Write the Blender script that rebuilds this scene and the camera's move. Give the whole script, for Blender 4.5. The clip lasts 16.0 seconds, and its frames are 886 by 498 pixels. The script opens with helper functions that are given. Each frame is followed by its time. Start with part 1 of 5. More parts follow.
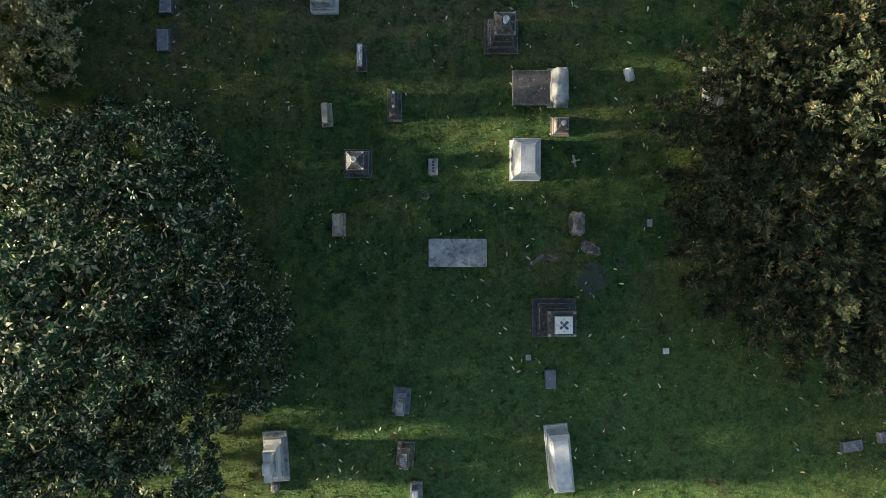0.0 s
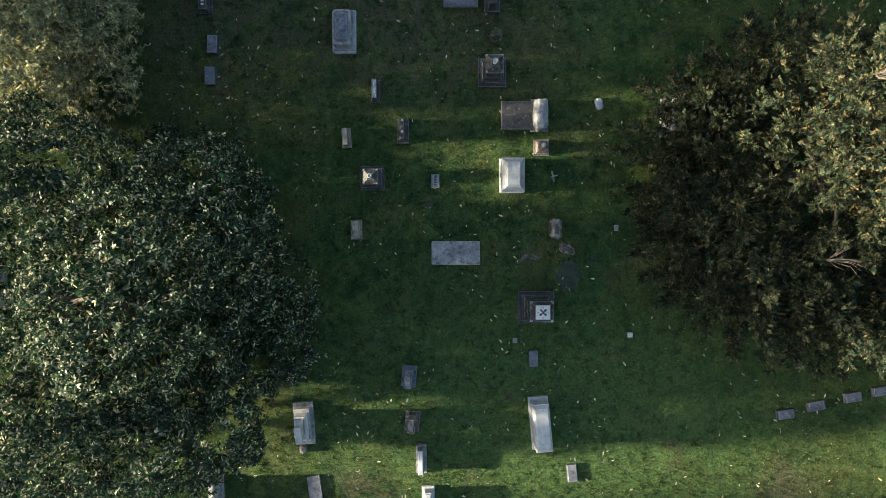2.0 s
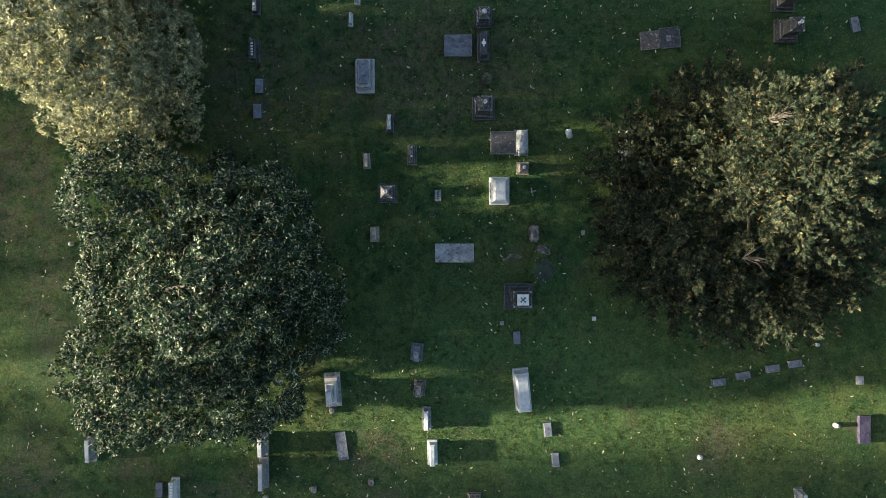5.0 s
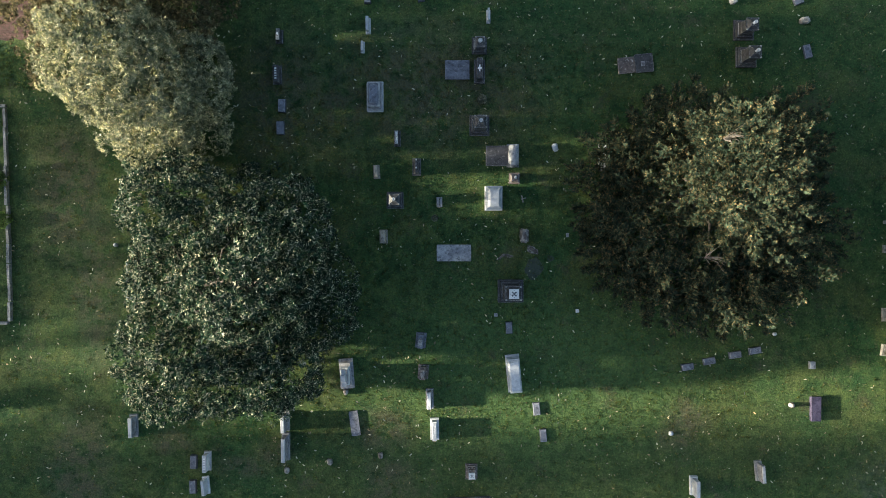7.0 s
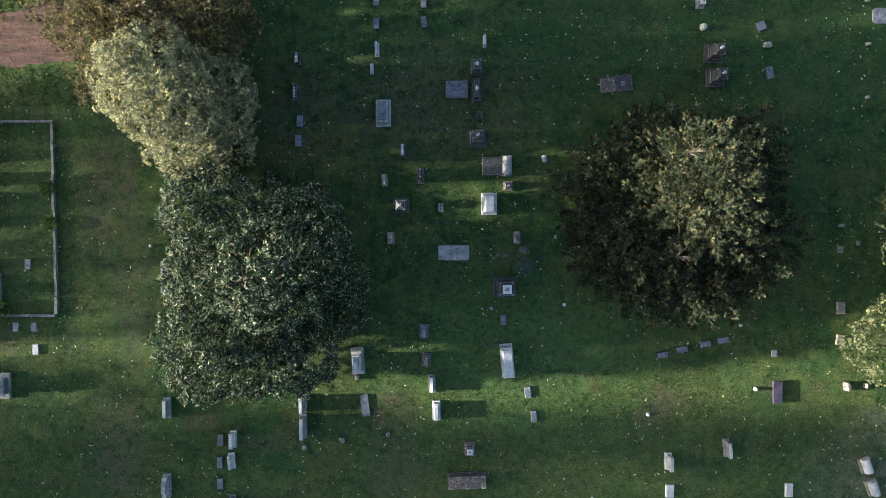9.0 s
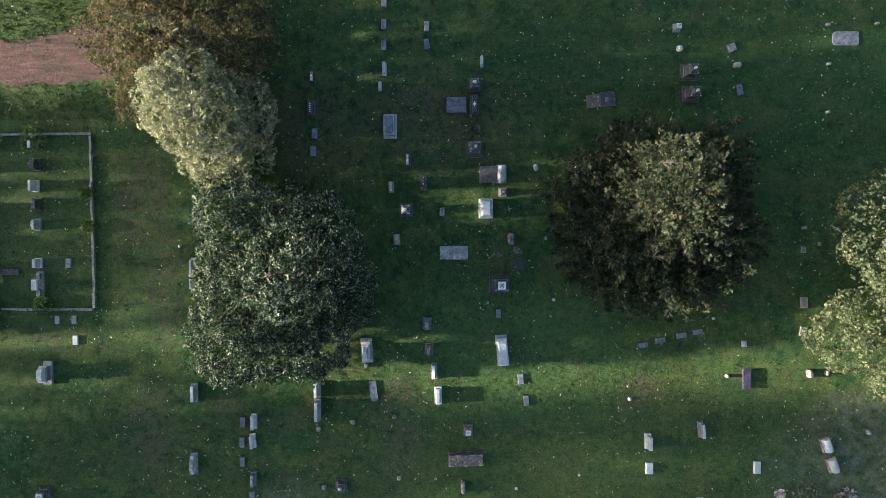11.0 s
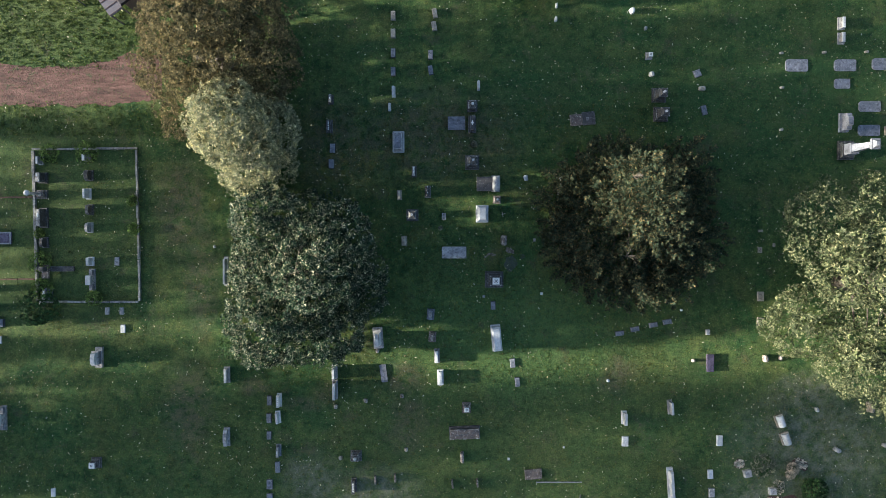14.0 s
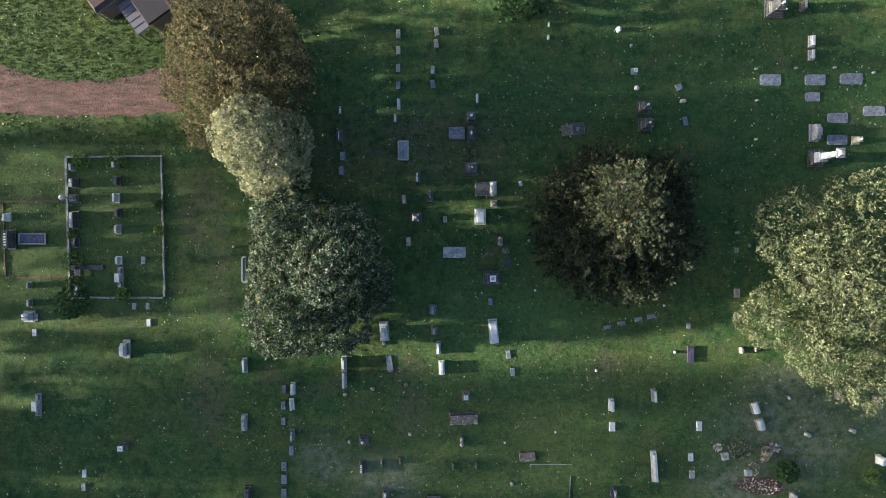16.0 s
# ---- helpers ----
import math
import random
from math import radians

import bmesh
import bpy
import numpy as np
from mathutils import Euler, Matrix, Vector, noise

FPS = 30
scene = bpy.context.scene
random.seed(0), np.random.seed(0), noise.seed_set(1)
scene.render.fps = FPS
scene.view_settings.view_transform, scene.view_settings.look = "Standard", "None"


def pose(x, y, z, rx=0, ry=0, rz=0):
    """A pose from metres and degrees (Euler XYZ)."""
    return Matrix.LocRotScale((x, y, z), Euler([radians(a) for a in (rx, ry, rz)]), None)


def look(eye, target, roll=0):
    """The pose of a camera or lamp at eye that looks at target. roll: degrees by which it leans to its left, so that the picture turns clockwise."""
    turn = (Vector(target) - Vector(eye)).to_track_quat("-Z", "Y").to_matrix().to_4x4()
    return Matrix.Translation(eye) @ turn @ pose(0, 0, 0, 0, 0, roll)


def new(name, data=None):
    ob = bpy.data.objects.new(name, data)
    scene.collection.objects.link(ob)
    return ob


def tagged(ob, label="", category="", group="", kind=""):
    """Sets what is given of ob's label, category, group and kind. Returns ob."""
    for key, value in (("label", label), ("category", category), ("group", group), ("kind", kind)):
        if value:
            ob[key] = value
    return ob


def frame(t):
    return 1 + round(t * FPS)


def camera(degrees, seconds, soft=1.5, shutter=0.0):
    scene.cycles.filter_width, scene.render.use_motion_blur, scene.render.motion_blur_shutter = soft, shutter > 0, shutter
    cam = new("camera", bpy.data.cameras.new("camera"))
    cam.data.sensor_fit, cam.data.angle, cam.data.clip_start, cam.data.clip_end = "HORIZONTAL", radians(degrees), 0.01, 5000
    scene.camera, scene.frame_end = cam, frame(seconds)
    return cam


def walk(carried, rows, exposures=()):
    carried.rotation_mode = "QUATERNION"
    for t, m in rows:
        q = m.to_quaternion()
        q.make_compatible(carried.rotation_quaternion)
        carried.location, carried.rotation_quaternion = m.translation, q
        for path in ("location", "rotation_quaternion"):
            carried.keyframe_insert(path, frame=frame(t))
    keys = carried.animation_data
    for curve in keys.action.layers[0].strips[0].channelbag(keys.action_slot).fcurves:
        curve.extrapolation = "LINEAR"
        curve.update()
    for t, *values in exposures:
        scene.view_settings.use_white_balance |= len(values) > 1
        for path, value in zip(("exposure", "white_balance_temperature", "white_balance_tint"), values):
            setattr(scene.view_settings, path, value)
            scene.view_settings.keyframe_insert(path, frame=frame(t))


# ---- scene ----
# ---- camera: a drone that looks straight down and climbs ----
cam = camera(63.4, 16.0, soft=0.6)


def drone(t):
    u = t / 16
    return pose(-0.063 * u - 0.362 * u * u, 0.925 * u - 0.095 * u * u, 23.6 + 37.0 * u + 0.36 * u * u, -1.03, 0.1, -0.288 * u + 0.29 * u * u)


walk(cam, [(0.5 * k, drone(0.5 * k)) for k in range(33)], [(0, 1.48, 6600, 4), (4, 1.46, 6350, 5), (8, 1.46, 5950, 6), (16, 1.48, 5750, 7)])

# ---- world, sun, exposure: clear sky, very low sun beyond the plot ----
SUN_HEIGHT, SUN_TURN = 12.5, 1.5
world = bpy.data.worlds.new("sky")
scene.world = world
world.use_nodes = True
sky = world.node_tree.nodes.new("ShaderNodeTexSky")
sky.sky_type, sky.sun_disc = "NISHITA", False
sky.sun_elevation, sky.sun_rotation = radians(SUN_HEIGHT), radians(270)
sky.air_density, sky.dust_density, sky.ozone_density = 0.9, 2.4, 0.7
background = world.node_tree.nodes["Background"]
background.inputs["Strength"].default_value = 0.1053
world.node_tree.links.new(sky.outputs["Color"], background.inputs["Color"])
sun = new("sun", bpy.data.lights.new("sun", "SUN"))
sun.data.energy, sun.data.angle, sun.data.color = 6.8, radians(1.6), (1.0, 0.86, 0.64)
sun_way = Vector((-math.cos(radians(SUN_TURN)), -math.sin(radians(SUN_TURN)), math.tan(radians(SUN_HEIGHT))))
sun.matrix_world = look(sun_way * 60, (0, 0, 0))


# ---- materials ----
class Nodes:
    """A short hand for node materials."""

    def __init__(self, name):
        self.mat = bpy.data.materials.new(name)
        self.mat.use_nodes = True
        self.tree = self.mat.node_tree
        self.bsdf = self.tree.nodes["Principled BSDF"]
        self.out = self.tree.nodes["Material Output"]

    def add(self, kind, **values):
        node = self.tree.nodes.new("ShaderNode" + kind)
        for key, value in values.items():
            self.put(node, key, value)
        return node

    def put(self, node, key, value):
        socket = node.inputs[int(key[1:])] if key[0] == "i" and key[1:].isdigit() else node.inputs[key.replace("_", " ")]
        if isinstance(value, bpy.types.NodeSocket):
            self.tree.links.new(value, socket)
        else:
            socket.default_value = value

    def noise(self, vector, scale, detail=4.0, rough=0.6):
        return self.add("TexNoise", Vector=vector, Scale=scale, Detail=detail, Roughness=rough).outputs["Fac"]

    def ramp(self, fac, *stops):
        node = self.add("ValToRGB", Fac=fac)
        band = node.color_ramp.elements
        while len(band) < len(stops):
            band.new(0.5)
        for e, (place, colour) in zip(band, stops):
            e.position, e.color = place, (*colour, 1.0) if len(colour) == 3 else colour
        return node.outputs["Color"]

    def mask(self, fac, low, high):
        return self.add("MapRange", Value=fac, From_Min=low, From_Max=high).outputs["Result"]

    def mix(self, fac, a, b, mode="MIX"):
        node = self.tree.nodes.new("ShaderNodeMix")
        node.data_type, node.blend_type = "RGBA", mode
        for socket, value in ((node.inputs[0], fac), (node.inputs[6], a), (node.inputs[7], b)):
            if isinstance(value, bpy.types.NodeSocket):
                self.tree.links.new(value, socket)
            else:
                socket.default_value = (*value, 1.0) if isinstance(value, tuple) else value
        return node.outputs[2]

    def math(self, op, a, b=0.0):
        node = self.tree.nodes.new("ShaderNodeMath")
        node.operation = op
        for socket, value in ((node.inputs[0], a), (node.inputs[1], b)):
            if isinstance(value, bpy.types.NodeSocket):
                self.tree.links.new(value, socket)
            else:
                socket.default_value = value
        return node.outputs[0]

    def bump(self, height, distance, strength=1.0):
        node = self.add("Bump", Height=height, Distance=distance, Strength=strength)
        self.put(self.bsdf, "Normal", node.outputs["Normal"])

    def spot(self, place, x, y, rx, ry):
        """1 inside an ellipse on the ground, fading to 0 at its rim."""
        away = self.add("Mapping", Vector=place, Location=(-x / rx, -y / ry, 0), Scale=(1 / rx, 1 / ry, 0)).outputs["Vector"]
        far = self.tree.nodes.new("ShaderNodeVectorMath")
        far.operation = "LENGTH"
        self.tree.links.new(away, far.inputs[0])
        return self.mask(far.outputs["Value"], 1.0, 0.35)


def stone_material(name, base, dark, lichen, rough=0.75, spots=0.5, grime=0.85):
    n = Nodes(name)
    own = n.add("ObjectInfo").outputs["Random"]
    shift = n.add("CombineXYZ", X=n.math("MULTIPLY", own, 37.0), Y=n.math("MULTIPLY", own, 91.0), Z=own).outputs["Vector"]
    place = n.tree.nodes.new("ShaderNodeVectorMath")
    n.tree.links.new(n.add("TexCoord").outputs["Object"], place.inputs[0])
    n.tree.links.new(shift, place.inputs[1])
    place = place.outputs["Vector"]
    broad, fine, grit = n.noise(place, 2.2, 5, 0.65), n.noise(place, 11.0, 6, 0.7), n.noise(place, 90.0, 3)
    colour = n.mix(n.mask(broad, 0.36, 0.68), dark, base)
    colour = n.mix(n.math("MULTIPLY", n.mask(n.noise(place, 5.0, 6, 0.72), 0.50, 0.62), grime), colour, tuple(c * 0.5 for c in dark))
    colour = n.mix(n.math("MULTIPLY", n.mask(n.noise(place, 6.0, 6, 0.75), 0.56, 0.62), spots), colour, lichen)
    round_edge = n.tree.nodes.new("ShaderNodeBevel")
    round_edge.samples = 4
    round_edge.inputs["Radius"].default_value = 0.045
    bend = n.tree.nodes.new("ShaderNodeVectorMath")
    bend.operation = "DOT_PRODUCT"
    n.tree.links.new(round_edge.outputs["Normal"], bend.inputs[0])
    n.tree.links.new(n.add("NewGeometry").outputs["True Normal"], bend.inputs[1])
    worn = n.math("MULTIPLY", n.mask(bend.outputs["Value"], 0.985, 0.90), n.mask(n.noise(place, 3.5, 5, 0.7), 0.36, 0.58))
    colour = n.mix(n.math("MULTIPLY", worn, 0.7), colour, lichen)
    colour = n.mix(0.5, colour, n.ramp(grit, (0.3, (0.62, 0.62, 0.62)), (0.7, (1.0, 1.0, 1.0))), "MULTIPLY")
    tone = n.add("HueSaturation", Color=colour, Value=n.math("ADD", n.math("MULTIPLY", own, 0.3), 0.85))
    n.put(n.bsdf, "Base Color", tone.outputs["Color"])
    n.put(n.bsdf, "Roughness", n.mask(fine, -0.4, 1.1) if rough > 0.6 else rough)
    n.bump(n.math("ADD", n.math("MULTIPLY", fine, 0.7), n.math("MULTIPLY", grit, 0.3)), 0.02, 0.6)
    return n.mat


PALE = stone_material("grey_stone", (0.46, 0.45, 0.46), (0.22, 0.22, 0.235), (0.60, 0.60, 0.57))
WHITE = stone_material("white_marble", (0.74, 0.74, 0.74), (0.46, 0.47, 0.49), (0.80, 0.80, 0.78), 0.75, 0.3, 0.3)
DARK = stone_material("dark_granite", (0.085, 0.082, 0.085), (0.033, 0.032, 0.034), (0.50, 0.50, 0.49), 0.75, 0.3)
SAND = stone_material("brown_sandstone", (0.21, 0.158, 0.132), (0.08, 0.066, 0.06), (0.56, 0.52, 0.48), 0.75, 0.85)
TAN = stone_material("tan_stone", (0.48, 0.42, 0.34), (0.25, 0.22, 0.18), (0.56, 0.54, 0.48))
BLUE = stone_material("blue_grey_stone", (0.24, 0.25, 0.30), (0.12, 0.13, 0.16), (0.44, 0.45, 0.47))
MOSSY = stone_material("mossy_stone", (0.055, 0.075, 0.05), (0.03, 0.05, 0.03), (0.10, 0.12, 0.08))
SLATE = stone_material("slate", (0.10, 0.11, 0.14), (0.055, 0.06, 0.08), (0.25, 0.26, 0.28), 0.75, 0.25)
POLISH = stone_material("polished_granite", (0.135, 0.115, 0.185), (0.06, 0.05, 0.085), (0.2, 0.18, 0.25), 0.25, 0.2)


def leaf_material(name, tones, rough=0.45, through_light=0.2, gloss=0.4, tint=(1.0, 1.0, 1.0)):
    n = Nodes(name)
    own = n.add("NewGeometry").outputs["Random Per Island"]
    stops = [((k / max(1, len(tones) - 1)) ** 0.6, c) for k, c in enumerate(tones)]
    colour = n.ramp(own, *stops)
    place = n.add("TexCoord").outputs["Object"]
    patch = n.noise(place, 0.55, 3)
    colour = n.mix(0.7, colour, n.ramp(patch, (0.3, (0.62, 0.66, 0.62)), (0.7, (1.25, 1.2, 1.1))), "MULTIPLY")
    shoot = n.noise(place, 2.6, 2, 0.5)
    colour = n.mix(1.0, colour, n.ramp(shoot, (0.34, (0.42, 0.48, 0.45)), (0.5, (0.95, 0.95, 0.95)), (0.64, (1.75, 1.65, 1.5))), "MULTIPLY")
    n.put(n.bsdf, "Base Color", colour)
    n.put(n.bsdf, "Roughness", rough)
    n.put(n.bsdf, "Specular IOR Level", gloss)
    glow = n.add("BsdfTranslucent", Color=n.mix(1.0, colour, tint, "MULTIPLY"))
    both = n.add("MixShader", i0=through_light, i1=n.bsdf.outputs["BSDF"], i2=glow.outputs["BSDF"])
    n.tree.links.new(both.outputs["Shader"], n.out.inputs["Surface"])
    return n.mat


MAGNOLIA = leaf_material("magnolia_leaf", [(0.009, 0.030, 0.017), (0.022, 0.053, 0.031), (0.098, 0.126, 0.084), (0.53, 0.50, 0.39)], 0.4, 0.25, 0.17)
YEW = leaf_material("yew_needle", [(0.034, 0.057, 0.042), (0.046, 0.071, 0.051), (0.064, 0.086, 0.058), (0.124, 0.104, 0.058), (0.235, 0.172, 0.096)], 0.6, 0.3, 0.08, (1.02, 1.05, 0.92))
SALLOW = leaf_material("sallow_leaf", [(0.15, 0.18, 0.105), (0.29, 0.31, 0.185), (0.50, 0.48, 0.33), (0.76, 0.71, 0.54)], 0.5, 0.28)
THUJA = leaf_material("thuja_spray", [(0.075, 0.074, 0.043), (0.125, 0.115, 0.067), (0.20, 0.172, 0.103), (0.32, 0.262, 0.165)], 0.6, 0.3, 0.1)
BROAD = leaf_material("broad_leaf", [(0.050, 0.074, 0.038), (0.095, 0.118, 0.062), (0.175, 0.190, 0.108), (0.34, 0.335, 0.225)], 0.45, 0.3, 0.15)
BUSH = leaf_material("bush_leaf", [(0.020, 0.055, 0.020), (0.042, 0.095, 0.034), (0.075, 0.14, 0.052)], 0.5, 0.2, 0.2)
LIGHT_BUSH = leaf_material("light_bush_leaf", [(0.12, 0.20, 0.06), (0.18, 0.27, 0.085), (0.26, 0.34, 0.12)], 0.55, 0.4, 0.15)
WEED = leaf_material("weed_leaf", [(0.045, 0.080, 0.022), (0.075, 0.112, 0.033), (0.125, 0.155, 0.052)], 0.7, 0.4, 0.1)
DRY = leaf_material("dry_twig", [(0.15, 0.165, 0.115), (0.25, 0.26, 0.19), (0.40, 0.39, 0.31)], 0.7, 0.2)
FALLEN = leaf_material("fallen_leaf", [(0.30, 0.21, 0.12), (0.50, 0.45, 0.32), (0.62, 0.58, 0.45), (0.70, 0.67, 0.56)], 0.6, 0.1)


def bark_material():
    n = Nodes("bark")
    place = n.add("TexCoord").outputs["Object"]
    long = n.add("Mapping", Vector=place, Scale=(6, 6, 1)).outputs["Vector"]
    ridge = n.noise(long, 4.0, 6, 0.7)
    n.put(n.bsdf, "Base Color", n.ramp(ridge, (0.3, (0.05, 0.04, 0.032)), (0.7, (0.20, 0.17, 0.14))))
    n.put(n.bsdf, "Roughness", 0.85)
    n.bump(ridge, 0.03)
    return n.mat


BARK = bark_material()


def ground_colours(n, place):
    """Mown turf: cool green, with mossy yellow, bare brown and bleached patches; some shade and sunlight is tinted in.
    """
    broad, mid, fine = n.noise(place, 0.16, 4, 0.6), n.noise(place, 0.9, 6, 0.72), n.noise(place, 7.0, 5, 0.75)
    colour = n.ramp(mid, (0.39, (0.024, 0.060, 0.022)), (0.5, (0.055, 0.104, 0.034)), (0.61, (0.100, 0.145, 0.045)))
    colour = n.mix(n.math("MULTIPLY", n.mask(broad, 0.45, 0.68), 0.45), colour, (0.098, 0.124, 0.040))
    moss = n.noise(place, 0.38, 6, 0.72)
    colour = n.mix(n.math("MULTIPLY", n.mask(moss, 0.49, 0.60), 0.6), colour, (0.105, 0.122, 0.042))
    cool = n.noise(place, 0.24, 5, 0.65)
    colour = n.mix(n.math("MULTIPLY", n.mask(cool, 0.52, 0.64), 0.6), colour, (0.032, 0.096, 0.034))
    # yellower turf; its spot at (12, -11) paints extra sunlight into the lower strip
    lush_lit = n.math("MULTIPLY", n.math("MAXIMUM", n.spot(place, -34.0, 19.5, 14.0, 7.5), n.math("MAXIMUM", n.math("MULTIPLY", n.spot(place, -34.0, 1.5, 13.0, 12.0), 0.8), n.math("MAXIMUM", n.math("MULTIPLY", n.spot(place, 12.0, -11.0, 16.0, 6.0), 0.4), n.math("MULTIPLY", n.spot(place, 3.0, -17.0, 20.0, 8.0), 0.5)))), 0.8)
    colour = n.mix(lush_lit, colour, (0.100, 0.136, 0.048))
    # painted shade: darker green ellipses at the upper right, where little sun arrives
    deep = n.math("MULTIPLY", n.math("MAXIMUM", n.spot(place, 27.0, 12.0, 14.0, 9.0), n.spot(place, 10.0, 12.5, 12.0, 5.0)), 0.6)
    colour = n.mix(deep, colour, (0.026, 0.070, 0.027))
    dry = n.math("MULTIPLY", n.math("MAXIMUM", n.spot(place, -9.0, 6.3, 2.4, 1.6), n.spot(place, -6.4, 6.6, 2.0, 1.0)), n.mask(n.noise(place, 2.2, 5, 0.7), 0.42, 0.58))
    colour = n.mix(n.math("MULTIPLY", dry, 0.85), colour, (0.17, 0.16, 0.04))
    # sunlight put into the colour: brighter green along the band below the middle
    sun_band = n.math("MULTIPLY", n.spot(place, 4.5, -7.0, 12.0, 6.0), 0.8)
    colour = n.mix(sun_band, colour, (0.088, 0.156, 0.054))
    tuft = n.noise(place, 2.6, 5, 0.72)
    colour = n.mix(n.math("MULTIPLY", n.mask(tuft, 0.52, 0.38), 0.5), colour, (0.012, 0.034, 0.014))
    straw = n.noise(place, 4.2, 4, 0.7)
    colour = n.mix(n.math("MULTIPLY", n.mask(straw, 0.58, 0.66), 0.75), colour, (0.135, 0.142, 0.074))
    worn = n.math("MULTIPLY", n.mask(n.noise(place, 0.42, 6, 0.75), 0.56, 0.66), n.mask(fine, 0.35, 0.6))
    colour = n.mix(n.math("MULTIPLY", worn, 0.65), colour, (0.115, 0.094, 0.068))
    brown = None
    for x, y, rx, ry in ((-3.2, -14.0, 1.8, 3.6), (-21.0, 3.0, 2.6, 5.5), (-20.5, -13.0, 2.5, 5.0), (13.5, -9.8, 1.8, 1.2), (-3.6, -10.4, 2.4, 1.6), (-6.0, 7.5, 3.0, 2.0), (-19.4, -2.5, 1.6, 6.0), (-1.0, 8.6, 8.5, 4.6), (-9.0, 8.0, 4.0, 5.0), (-15.3, -11.1, 1.6, 0.9), (-11.3, -12.5, 2.2, 0.8), (-9.5, -11.6, 1.4, 1.2), (12.9, -10.9, 1.6, 1.0)):
        spot = n.spot(place, x, y, rx, ry)
        brown = spot if brown is None else n.math("MAXIMUM", brown, spot)
    brown = n.math("MULTIPLY", brown, n.mask(n.noise(place, 1.3, 6, 0.75), 0.42, 0.56))
    colour = n.mix(n.math("MULTIPLY", brown, 0.7), colour, (0.115, 0.104, 0.072))
    bleached = None
    for x, y, rx, ry in ((28.2, -11.6, 4.0, 2.0), (29.0, -16.0, 8.5, 6.5), (24.5, -20.5, 5.0, 3.0), (37.0, -14.0, 4.5, 4.0), (-5.6, -19.9, 4.4, 3.0), (-10.8, -18.4, 3.0, 2.6)):
        spot = n.spot(place, x, y, rx, ry)
        bleached = spot if bleached is None else n.math("MAXIMUM", bleached, spot)
    bleached = n.math("MULTIPLY", bleached, n.mask(n.noise(place, 1.1, 7, 0.8), 0.40, 0.62))
    colour = n.mix(n.math("MULTIPLY", bleached, 0.95), colour, (0.190, 0.196, 0.150))
    return colour, mid, fine


def ground_material():
    n = Nodes("turf")
    place = n.add("TexCoord").outputs["Object"]
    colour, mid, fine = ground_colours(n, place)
    fleck = n.noise(place, 26.0, 4, 0.75)
    colour = n.mix(1.0, colour, n.ramp(fleck, (0.32, (0.62, 0.64, 0.62)), (0.5, (0.95, 0.95, 0.95)), (0.70, (1.4, 1.35, 1.25))), "MULTIPLY")
    tussock = n.noise(place, 9.0, 5, 0.8)
    colour = n.mix(1.0, colour, n.ramp(tussock, (0.36, (0.60, 0.62, 0.60)), (0.5, (0.97, 0.97, 0.97)), (0.66, (1.5, 1.45, 1.35))), "MULTIPLY")
    n.put(n.bsdf, "Base Color", colour)
    n.put(n.bsdf, "Roughness", 0.9)
    n.put(n.bsdf, "Specular IOR Level", 0.15)
    n.bump(n.math("ADD", n.math("MULTIPLY", fine, 0.6), n.math("MULTIPLY", fleck, 0.4)), 0.10, 0.8)
    return n.mat


def grass_material():
    n = Nodes("grass_blade")
    place = n.add("TexCoord").outputs["Object"]
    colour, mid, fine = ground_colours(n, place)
    own = n.add("NewGeometry").outputs["Random Per Island"]
    colour = n.mix(1.0, colour, n.ramp(own, (0.0, (0.45, 0.48, 0.45)), (0.5, (1.0, 1.0, 0.95)), (1.0, (1.6, 1.5, 1.3))), "MULTIPLY")
    colour = n.mix(n.math("MULTIPLY", n.mask(own, 0.78, 0.97), 0.8), colour, (0.17, 0.145, 0.07))
    n.put(n.bsdf, "Base Color", colour)
    n.put(n.bsdf, "Roughness", 0.6)
    n.put(n.bsdf, "Specular IOR Level", 0.2)
    glow = n.add("BsdfTranslucent", Color=n.mix(1.0, colour, (1.9, 1.5, 0.7), "MULTIPLY"))
    both = n.add("MixShader", i0=0.45, i1=n.bsdf.outputs["BSDF"], i2=glow.outputs["BSDF"])
    n.tree.links.new(both.outputs["Shader"], n.out.inputs["Surface"])
    return n.mat


def earth_material():
    n = Nodes("red_earth")
    place = n.add("TexCoord").outputs["Object"]
    along = n.add("Mapping", Vector=place, Scale=(0.5, 2.2, 1)).outputs["Vector"]
    broad, fine, grit = n.noise(along, 1.0, 5, 0.7), n.noise(place, 5.0, 6, 0.75), n.noise(place, 40.0, 3)
    colour = n.ramp(broad, (0.34, (0.060, 0.034, 0.030)), (0.5, (0.120, 0.060, 0.054)), (0.66, (0.19, 0.105, 0.094)))
    colour = n.mix(n.math("MULTIPLY", n.mask(fine, 0.54, 0.62), 0.75), colour, (0.045, 0.050, 0.026))
    colour = n.mix(n.math("MULTIPLY", n.mask(n.noise(place, 1.4, 6, 0.75), 0.56, 0.66), 0.8), colour, (0.050, 0.070, 0.028))
    colour = n.mix(0.6, colour, n.ramp(grit, (0.3, (0.55, 0.55, 0.55)), (0.7, (1.15, 1.15, 1.15))), "MULTIPLY")
    n.put(n.bsdf, "Base Color", colour)
    n.put(n.bsdf, "Roughness", 0.95)
    n.bump(n.math("ADD", fine, grit), 0.05)
    return n.mat


